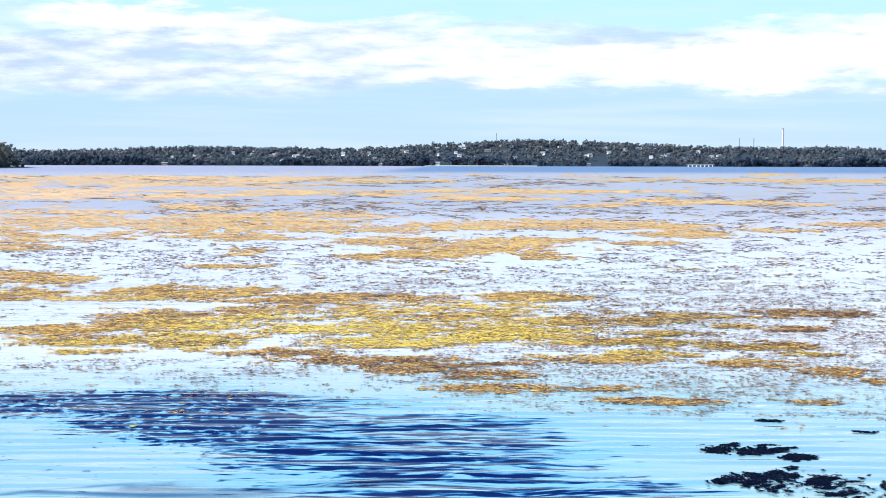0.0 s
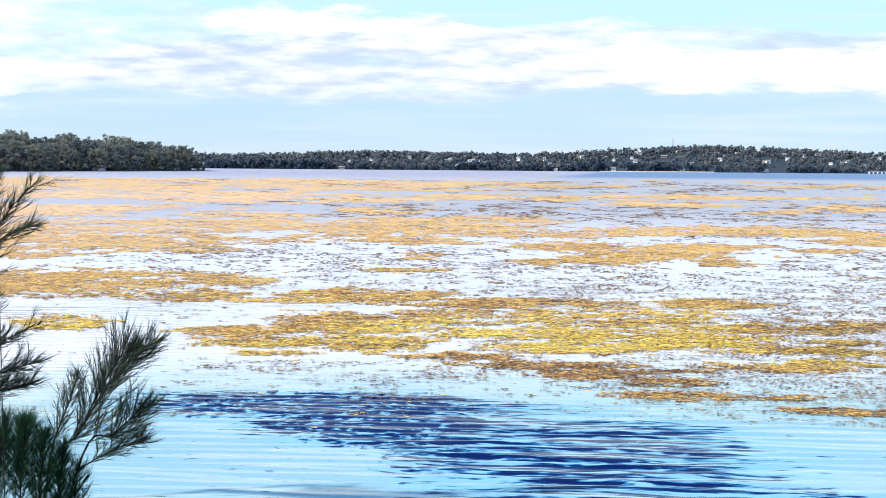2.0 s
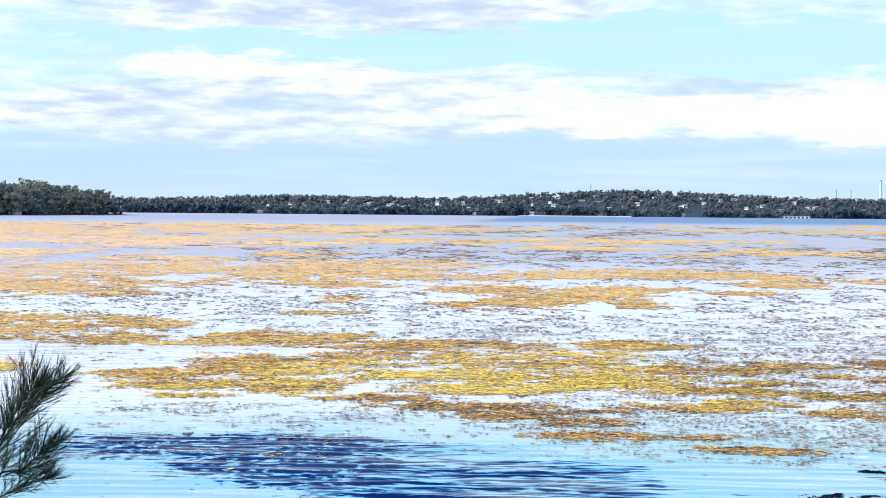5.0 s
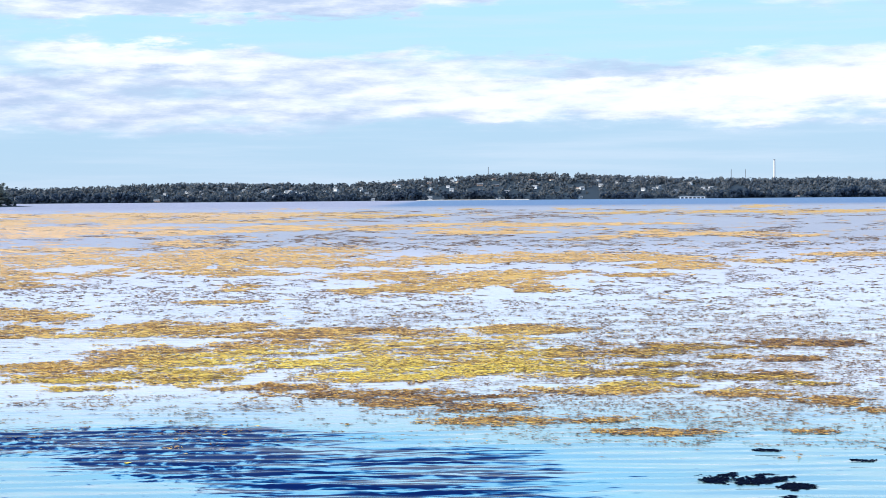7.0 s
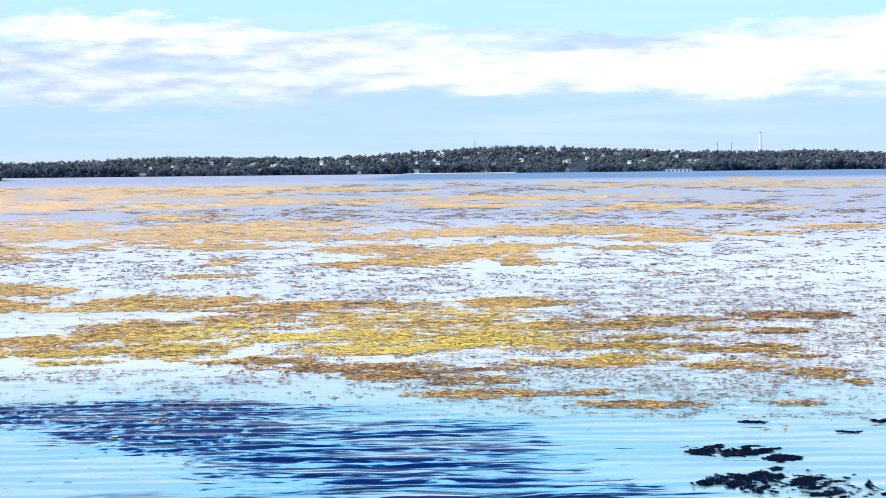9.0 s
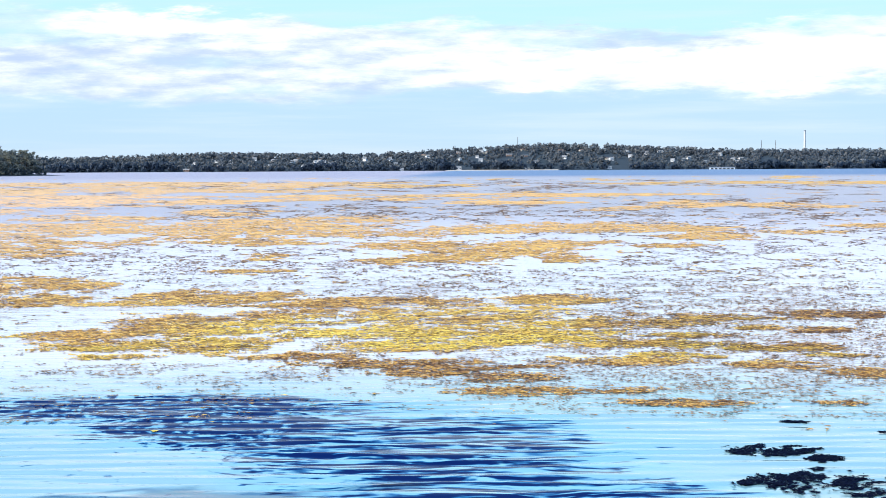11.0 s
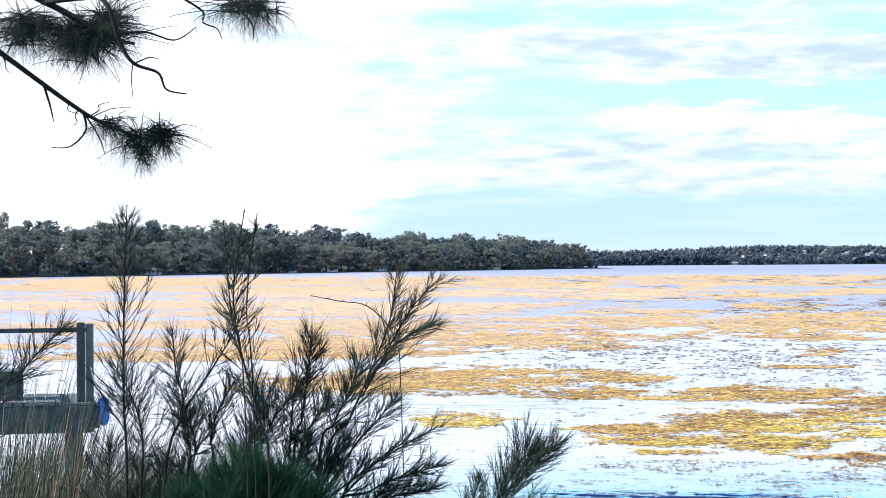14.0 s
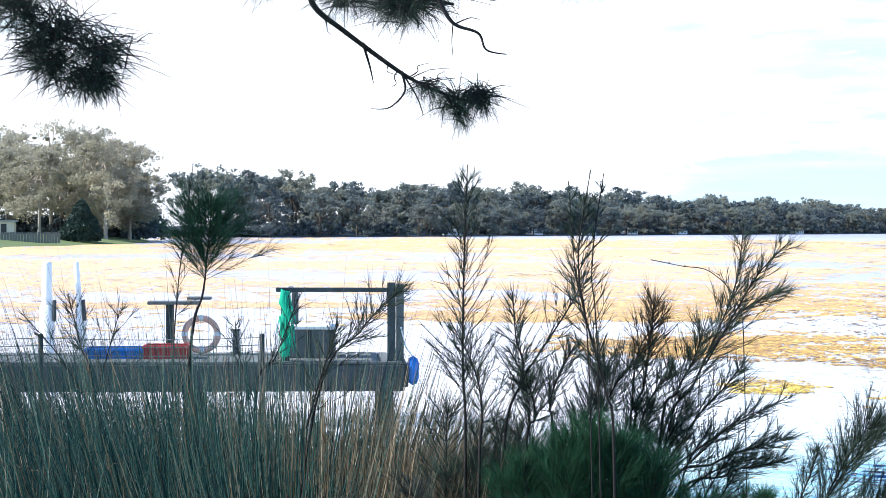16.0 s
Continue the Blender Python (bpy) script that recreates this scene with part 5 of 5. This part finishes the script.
casuarina(SHE_OAK, [rooted((-2.28, 5.3), (-2.24, 5.31, 2.0), (-2.2, 5.33, 2.17), (-2.15, 5.35, 2.27), (-2.05, 5.39, 2.38)), [(-2.22, 5.32, 2.1), (-2.2, 5.33, 2.22), (-2.22, 5.32, 2.34)]], 40, 0.16, 0.08, 10, NEEDLE, 0.42, 100)
casuarina(SHE_OAK, [rooted((-2.36, 5.26), (-2.34, 5.26, 2.0), (-2.35, 5.26, 2.17), (-2.32, 5.27, 2.28), (-2.28, 5.29, 2.36))], 40, 0.16, 0.075, 11, NEEDLE, 0.4, 70)
casuarina(SHE_OAK, [rooted((-2.52, 5.08), (-2.5, 5.08, 1.98), (-2.49, 5.08, 2.15), (-2.51, 5.07, 2.29), (-2.58, 5.04, 2.44))], 36, 0.15, 0.075, 12, NEEDLE, 0.4, 70)
casuarina(SHE_OAK, [rooted((-2.4, 5.14), (-2.38, 5.14, 1.98), (-2.35, 5.15, 2.15), (-2.37, 5.14, 2.25), (-2.43, 5.12, 2.36))], 36, 0.15, 0.075, 13, NEEDLE, 0.4, 70)
for k, (x, y, top, lean) in enumerate([(-2.66, 5.2, 2.16, -0.02), (-2.6, 5.16, 2.1, 0.06), (-2.3, 5.2, 2.16, 0.06), (-2.2, 5.3, 2.2, 0.1), (-2.14, 5.34, 2.14, 0.16), (-2.1, 5.4, 2.12, 0.2), (-2.08, 5.44, 2.04, 0.24), (-2.44, 5.2, 2.12, -0.06), (-2.1, 5.42, 2.22, 0.1), (-2.5, 5.2, 2.05, 0.04), (-2.04, 5.46, 1.98, 0.2)]):
    casuarina(LEANING if lean > 0.15 else SHE_OAK, [rooted((x, y), (x + lean * 0.45, y, top - 0.3), (x + lean, y + 0.03, top))], 30, 0.18, 0.08, 50 + k, NEEDLE, 0.4, 80, stem=0.005)
for k in range(12):
    x, y = -2.7 + 0.042 * k, 5.12 + 0.05 * (k % 4)
    casuarina("low grey-green she-oak regrowth among dry stalks", [rooted((x, y), (x + 0.02 * (k % 3 - 1), y, 1.75), (x + 0.05 * (k % 3 - 1), y + 0.02, 1.9 + 0.005 * k + 0.03 * (k * 7 % 5)))], 40, 0.2, 0.08, 120 + k, (NEEDLE_GREY, NEEDLE, NEEDLE_GREY)[k % 3], 0.35, 110, stem=0.004)
# the dense green heart
for k, (x, y, top, lean) in enumerate([(-2.2, 4.96, 2.13, 0.02), (-2.28, 4.95, 2.06, -0.02), (-2.13, 4.98, 2.16, 0.03), (-2.07, 5.0, 2.12, 0.05), (-2.17, 4.9, 2.06, 0.03), (-2.02, 5.06, 2.05, 0.06), (-2.35, 5.0, 1.99, -0.03), (-1.95, 5.15, 1.95, 0.1), (-2.14, 5.1, 2.08, 0.0), (-2.1, 5.1, 2.1, 0.04), (-1.98, 5.02, 2.06, 0.06), (-2.24, 5.05, 2.04, 0.02)]):
    casuarina("bushy deep green she-oak regrowth on the bank", [rooted((x, y), (x + lean * 0.4, y, top - 0.35), (x + lean, y + 0.02, top))], 56, 0.19, 0.09, 30 + k, NEEDLE_GREEN, 0.45, 190, stem=0.004, rise=0.75, fan=0.28)
# smaller plumes that fill the gaps between them
for k, (x, y, top, lean) in enumerate([(-2.36, 5.2, 2.26, -0.06), (-2.3, 5.3, 2.2, 0.06), (-2.26, 5.22, 2.3, 0.1), (-2.22, 5.4, 2.18, 0.14), (-2.18, 5.3, 2.3, 0.2), (-2.18, 5.46, 2.18, 0.2), (-2.16, 5.36, 2.1, 0.2),
                                       (-2.3, 5.44, 2.1, 0.2), (-2.4, 5.3, 2.1, -0.1)]):
    casuarina(LEANING if lean > 0.15 else SHE_OAK, [rooted((x, y), (x + lean * 0.4, y, top - 0.3), (x + lean, y + 0.03, top))], 44, 0.18, 0.08, 140 + k, NEEDLE, 0.4, 80, stem=0.0045, rise=0.8)
# the shoots over the water, with green regrowth beside them
casuarina(SHOOT, [rooted((-2.4, 7.1), (-2.16, 7.17, 1.44), (-2.06, 7.2, 1.6), (-1.94, 7.23, 1.8), (-1.84, 7.26, 1.91), (-1.72, 7.3, 2.01)), [(-2.02, 7.21, 1.68), (-1.95, 7.23, 1.82), (-1.89, 7.25, 1.92), (-1.85, 7.26, 1.95)]], 90, 0.25, 0.085, 15, NEEDLE, 0.3, 150, rise=0.85)
casuarina(SHOOT, [rooted((-2.3, 7.12), (-2.17, 7.16, 1.44), (-2.13, 7.17, 1.62), (-2.08, 7.19, 1.76), (-2.05, 7.2, 1.87))], 48, 0.14, 0.07, 16, NEEDLE, 0.4, 110, rise=0.85)
casuarina(SHOOT, [rooted((-2.3, 7.15), (-2.05, 7.2, 1.48), (-1.92, 7.24, 1.6), (-1.83, 7.27, 1.68), (-1.76, 7.29, 1.73)), [(-2.05, 7.2, 1.46), (-1.95, 7.23, 1.52), (-1.86, 7.25, 1.56), (-1.79, 7.27, 1.58)]], 60, 0.2, 0.085, 17, NEEDLE, 0.3, 150, rise=0.85)
for k, (x, y, top) in enumerate([(-2.16, 6.74, 1.74), (-2.25, 6.7, 1.7), (-2.1, 6.78, 1.68), (-2.2, 6.8, 1.72), (-2.3, 6.74, 1.7), (-2.12, 6.62, 1.76), (-2.06, 6.66, 1.7), (-2.0, 6.7, 1.62), (-2.2, 6.6, 1.77), (-2.03, 6.8, 1.64), (-1.96, 6.76, 1.56), (-2.28, 6.62, 1.74)]):
    casuarina("low dense green she-oak regrowth at the water's edge", [rooted((x, y), (x + 0.01, y, top - 0.35), (x + 0.03, y + 0.02, top))], 48, 0.15, 0.075, 180 + k, NEEDLE_GREEN, 0.5, 170, rise=0.8, fan=0.28, stem=0.004)
# saplings before the jetty
casuarina("bare-stemmed she-oak sapling with a bushy green top", [rooted((-4.79, 6.82), (-4.74, 6.85, 2.1), (-4.69, 6.89, 2.45), (-4.66, 6.91, 2.86))], 84, 0.28, 0.18, 7, NEEDLE_GREEN, 0.69, 160, rise=0.45, fan=0.34, high=0.93, stem=0.011)
casuarina(SHE_OAK, [rooted((-4.83, 6.85), (-4.82, 6.84, 1.9), (-4.79, 6.83, 2.4), (-4.72, 6.85, 2.98))], 16, 0.14, 0.1, 18, NEEDLE, 0.6, 60)
casuarina(SHE_OAK, [rooted((-5.1, 6.6), (-5.1, 6.65, 1.9), (-5.15, 6.62, 2.2), (-5.2, 6.6, 2.42)), [(-5.1, 6.65, 1.9), (-5.25, 6.6, 2.15), (-5.42, 6.56, 2.33)], [(-5.1, 6.65, 1.95), (-5.02, 6.66, 2.2), (-4.98, 6.68, 2.36)]], 24, 0.2, 0.08, 19, NEEDLE, 0.55, 60)
casuarina(SHE_OAK, [rooted((-4.5, 7.0), (-4.5, 7.0, 1.9), (-4.42, 7.05, 2.15), (-4.33, 7.1, 2.42)), [(-4.5, 7.0, 1.95), (-4.58, 7.0, 2.15), (-4.6, 7.0, 2.3)]], 24, 0.18, 0.08, 20, NEEDLE, 0.5, 60)
casuarina(SHE_OAK, [rooted((-3.35, 5.2), (-3.2, 5.3, 2.1), (-3.07, 5.39, 2.38), (-2.94, 5.46, 2.53)), [(-3.22, 5.29, 2.06), (-3.16, 5.3, 2.26), (-3.12, 5.32, 2.4)]], 40, 0.16, 0.08, 24, NEEDLE, 0.5, 90, bias=0.3)


def rush_clump(seed, tall, fan):
    rng = np.random.default_rng(seed)
    n = 480
    a, r = rng.uniform(0, 6.283, n), 0.15 * rng.uniform(0, 1, n) ** 0.6
    start = np.stack([r * np.cos(a), r * np.sin(a), np.full(n, -0.05)], -1)
    lean = fan * rng.uniform(0.02, 1.0, n) ** 1.2
    b = a + rng.normal(0, 0.5, n)
    way = np.stack([lean * np.cos(b), lean * np.sin(b), np.ones(n)], -1)
    way /= np.linalg.norm(way, axis=1)[:, None]
    long = tall * np.where(rng.uniform(0, 1, n) < 0.05, rng.uniform(0.9, 1.02, n), rng.uniform(0.58, 0.96, n))
    thick = rng.uniform(0.0016, 0.0048, n)
    droop = -rng.uniform(0.0, 0.55, n) * np.clip(lean * 2, 0.2, 1)
    root = thing("rush_clump", "dense clump of dark green rushes with dry stems", "rushes", group="rushes on the bank")
    green = rng.uniform(0, 1, n) < 0.86
    tagged(place_mesh("foliage", blades("foliage", start[green], way[green], long[green], thick[green], droop[green], rng), RUSH, root), kind="stuff")
    # the dry stalks, some ending in a spray of seeds
    dry = ~green
    heads = np.flatnonzero(dry)[:3]
    hs = np.repeat(start[heads] + way[heads] * long[heads, None] * 0.8, 7, 0)
    first = np.concatenate([start[dry], hs])
    aim = np.concatenate([way[dry], rng.normal(0, 0.5, (len(hs), 3)) + np.array([0, 0, 0.8])])
    tagged(place_mesh("dry_foliage", blades("dry_foliage", first, aim, np.r_[long[dry], rng.uniform(0.03, 0.08, len(hs))], np.r_[thick[dry], np.full(len(hs), 0.0018)], rng.uniform(-0.2, 0.0, len(first)), rng), DRY_GRASS, root, "dry straw-coloured stems"), "dry straw-coloured stems", kind="stuff")
    return root


rushes = [rush_clump(70 + k, 1.45 + 0.05 * k, (0.5, 1.1, 0.7, 1.4)[k]) for k in range(4)]
rng = np.random.default_rng(77)
for k in range(112):
    bearing_deg, d = (rng.uniform(-43, -28.8), rng.uniform(6.8, 9.2)) if k % 4 else (rng.uniform(-43, -31), rng.uniform(5.4, 6.8))
    x, y = d * math.sin(radians(bearing_deg)), d * math.cos(radians(bearing_deg))
    top = 2.71 - d * rng.uniform(0.066, 0.1) - 0.045 * max(0, bearing_deg + 33)
    top -= 0.16 * max(0.0, 6.6 - d)
    z = ground_at(x, y)
    # the clumps fan apart: up the shore at one end, over the water at the other
    lean = float(np.interp(bearing_deg, (-43, -36.5, -34, -32, -28), (-42, -38, -22, 0, 24))) + rng.uniform(-24, 24)
    grown = (top - z) / 1.14 / math.cos(radians(lean))
    m = pose(x, y, z) @ Matrix.Rotation(radians(lean), 4, (-0.447, 0.894, 0)) @ pose(0, 0, 0, rng.uniform(-16, 16), 0, 0) @ Matrix.Diagonal((1, 1, grown, 1)) @ pose(0, 0, 0, 0, 0, rng.uniform(0, 360))
    clump = rushes[k] if k < 4 else copy_thing(rushes[k % 4], m)
    clump.matrix_basis = m

def dry_tuft(seed):
    rng = np.random.default_rng(seed)
    n = 340
    a = rng.uniform(0, 6.283, n)
    r = 0.16 * rng.uniform(0, 1, n) ** 0.6
    start = np.stack([r * np.cos(a), r * np.sin(a), np.full(n, -0.05)], -1)
    lean = rng.uniform(0.05, 0.6, n)
    way = np.stack([lean * np.cos(a), lean * np.sin(a), np.ones(n)], -1)
    root = thing("grass_tuft", "tuft of dry brown grass among the rushes", "grass", group="dry grass on the bank")
    place_mesh("foliage", blades("foliage", start, way, rng.uniform(0.5, 1.05, n), rng.uniform(0.0018, 0.004, n), rng.uniform(-0.3, 0.0, n), rng), DRY_GRASS, root)
    return root


tufts = [dry_tuft(90 + k) for k in range(2)]
for k in range(44):
    bearing_deg, d = (rng.uniform(-33, -27.6), rng.uniform(7.6, 9.6)) if k % 3 else (rng.uniform(-43, -33), rng.uniform(6.5, 9))
    x, y = d * math.sin(radians(bearing_deg)), d * math.cos(radians(bearing_deg))
    z = ground_at(x, y)
    m = pose(x, y, z, 0, 0, rng.uniform(0, 360)) @ Matrix.Diagonal((1, 1, (2.74 - d * rng.uniform(0.07, 0.105) - z) / 0.95, 1))
    t = tufts[k] if k < 2 else copy_thing(tufts[k % 2], m)
    t.matrix_basis = m

for k in range(38):
    bearing_deg, d = rng.uniform(-30.8, -28.0), rng.uniform(5.9, 7.2)
    x, y = d * math.sin(radians(bearing_deg)), d * math.cos(radians(bearing_deg))
    z = ground_at(x, y)
    m = pose(x, y, z) @ Matrix.Rotation(radians(rng.uniform(4, 30)), 4, (-0.447, 0.894, 0)) @ Matrix.Diagonal((1, 1, (2.74 - d * rng.uniform(0.072, 0.105) - z) / 0.85, 1)) @ pose(0, 0, 0, 0, 0, rng.uniform(0, 360))
    copy_thing(tufts[k % 2], m).matrix_basis = m

# ---- the overhanging she-oak ----
tree = thing("casuarina_tree", "old she-oak whose boughs hang over the bank", "tree")
wood = Tubes(10)
g = ground_at(-16.0, 6.5)
wood.add(curve([(-16.0, 6.5, g - 0.2), (-15.9, 6.5, 2.5), (-16.0, 6.6, 5.5), (-15.8, 6.8, 9.5)], 14), np.linspace(0.2, 0.07, 14))
place_mesh("trunk", wood.mesh("trunk"), BARK, tree)


def bough(line, thick, thin):
    t = Tubes(7)
    t.add(curve(line, 6 * len(line)), np.linspace(thick, thin, 6 * len(line)))
    return place_mesh("bough", t.mesh("bough"), TWIG, tree)


def tuft(at, wide, n, needle, seed, drop=0.35, mat=None):
    """Sprays of fine needles on short twigs round one place on a bough."""
    rng = np.random.default_rng(seed)
    n = int(n * 1.75)
    at = np.asarray(at, float)
    k = max(12, n // 15)
    ends = at + rng.normal(0, 1.25, (k, 3)) * np.asarray(wide)
    t = Tubes(4)
    base = at + rng.normal(0, 0.5, (k, 3)) * np.asarray(wide)
    for b, e in zip(base, ends):
        t.add(curve([b, b + (e - b) * 0.5 + np.array([0, 0, 0.03]), e], 5), np.linspace(0.005, 0.0015, 5))
    tagged(place_mesh("branchwork", t.mesh("branchwork"), TWIG, tree), kind="stuff")
    pick = rng.integers(0, k, n)
    u = rng.uniform(0.2, 1.0, n)[:, None]
    start = base[pick] + (ends[pick] - base[pick]) * u
    way = (ends[pick] - base[pick]) / (np.linalg.norm(ends[pick] - base[pick], axis=1)[:, None] + 1e-6) * 0.5 + rng.normal(0, 0.5, (n, 3)) + np.array([0, 0, -drop])
    place_mesh("foliage", needles("foliage", start, way, 0.85 * needle * rng.uniform(0.4, 1.3, n), 0.00075 * rng.uniform(0.6, 1.2, n), rng.uniform(-0.5, -0.05, n), rng), mat or NEEDLE, tree)


bough([(-15.95, 6.6, 6.2), (-9.6, 11.0, 5.9), (-7.9, 11.7, 5.1), (-7.29, 11.96, 4.59), (-7.16, 12.03, 4.34), (-6.99, 12.13, 4.18), (-6.68, 12.3, 3.92), (-6.51, 12.39, 3.8), (-6.3, 12.5, 3.7), (-6.1, 12.7, 3.63)], 0.034, 0.008)
bough([(-15.95, 6.6, 5.6), (-10.2, 10.2, 5.2), (-9.0, 10.1, 4.7), (-8.41, 10.11, 4.32), (-8.29, 10.2, 4.1), (-8.11, 10.34, 3.99), (-7.9, 10.5, 3.86)], 0.045, 0.008)
bough([(-9.6, 11.0, 5.9), (-7.6, 11.4, 5.1), (-6.6, 11.8, 4.6), (-6.2, 11.95, 4.36), (-6.0, 12.0, 4.3)], 0.04, 0.01)
bough([(-6.6, 11.8, 4.6), (-5.8, 11.1, 4.5), (-5.67, 11.14, 4.19), (-5.59, 11.18, 4.06), (-5.45, 11.25, 4.0), (-5.4, 11.27, 3.89), (-5.28, 11.33, 3.86)], 0.02, 0.004)
bough([(-5.67, 11.14, 4.26), (-5.52, 11.22, 4.27), (-5.35, 11.3, 4.22), (-5.22, 11.36, 4.31)], 0.01, 0.003)
bough([(-6.85, 12.2, 4.08), (-6.79, 12.2, 3.9), (-6.76, 12.2, 3.78)], 0.012, 0.003)
bough([(-6.6, 12.34, 3.87), (-6.55, 12.3, 3.72), (-6.65, 12.25, 3.6), (-6.78, 12.2, 3.59)], 0.011, 0.003)
bough([(-6.6, 12.34, 3.87), (-6.5, 12.4, 3.68), (-6.45, 12.4, 3.55)], 0.008, 0.003)
bough([(-6.55, 11.8, 4.6), (-5.6, 12.3, 4.7), (-5.3, 12.4, 4.5), (-5.25, 12.4, 4.35)], 0.014, 0.004)
tuft((-6.14, 12.7, 3.7), (0.1, 0.12, 0.07), 1000, 0.22, 1, 0.1)
tuft((-6.3, 12.6, 3.66), (0.1, 0.1, 0.08), 500, 0.2, 2, 0.4)
tuft((-6.45, 12.45, 3.76), (0.09, 0.09, 0.05), 350, 0.26, 12, 0.6)
tuft((-6.25, 12.6, 3.55), (0.06, 0.06, 0.07), 260, 0.22, 13, 0.6)
tuft((-6.35, 11.95, 4.32), (0.16, 0.16, 0.1), 1500, 0.2, 3)
tuft((-6.2, 12.0, 4.45), (0.13, 0.13, 0.1), 1200, 0.22, 4)
tuft((-6.7, 11.8, 4.45), (0.15, 0.15, 0.08), 700, 0.22, 5)
tuft((-5.35, 12.4, 4.58), (0.16, 0.12, 0.06), 500, 0.3, 6)
tuft((-7.9, 10.48, 3.9), (0.16, 0.15, 0.12), 1300, 0.18, 7)
tuft((-8.15, 10.3, 4.05), (0.18, 0.15, 0.14), 1000, 0.2, 8)
tuft((-8.02, 10.41, 3.7), (0.14, 0.12, 0.1), 900, 0.14, 9)
tuft((-8.35, 10.15, 4.2), (0.14, 0.14, 0.1), 900, 0.2, 10)
tuft((-6.45, 11.95, 4.36), (0.1, 0.1, 0.08), 1500, 0.17, 14, 0.2)
tuft((-6.85, 11.9, 4.38), (0.14, 0.14, 0.08), 700, 0.2, 15)
tuft((-6.95, 12.1, 4.5), (0.1, 0.1, 0.06), 400, 0.2, 16)
tuft((-5.2, 12.45, 4.55), (0.14, 0.1, 0.05), 400, 0.3, 17)
bough([(-5.5, 11.2, 4.62), (-5.2, 11.37, 4.43), (-5.18, 11.38, 4.34), (-5.1, 11.42, 4.3), (-5.07, 11.44, 4.23)], 0.009, 0.003)
bough([(-5.59, 11.18, 4.06), (-5.5, 11.22, 4.1), (-5.44, 11.25, 4.09)], 0.006, 0.002)
bough([(-5.6, 11.18, 4.08), (-5.61, 11.18, 3.95), (-5.6, 11.18, 3.83)], 0.005, 0.002)
tuft((-7.3, 11.5, 4.5), (0.16, 0.14, 0.08), 700, 0.2, 18)
tuft((-8.5, 10.05, 4.32), (0.18, 0.14, 0.1), 900, 0.2, 19)
tuft((-8.2, 10.3, 3.82), (0.14, 0.12, 0.1), 900, 0.15, 20)
tuft((-7.93, 10.46, 3.7), (0.1, 0.09, 0.07), 700, 0.15, 21)
tuft((-8.3, 10.24, 3.95), (0.12, 0.1, 0.08), 800, 0.17, 22)
for at, kink in (((-7.1, 12.06, 4.27), (0.03, -0.13)), ((-6.75, 12.27, 3.98), (0.1, -0.14)), ((-6.62, 12.33, 3.88), (-0.05, -0.12)), ((-6.4, 12.45, 3.75), (0.06, 0.12)), ((-6.55, 12.37, 3.83), (0.1, 0.1)), ((-6.28, 12.55, 3.69), (0.02, -0.15))):
    x, y, z = at
    bough([(x, y, z), (x + kink[0] * 0.7, y, z + kink[1] * 0.4), (x + kink[0] * 0.6, y + 0.02, z + kink[1] * 0.8), (x + kink[0] * 1.5, y + 0.03, z + kink[1])], 0.006, 0.002)
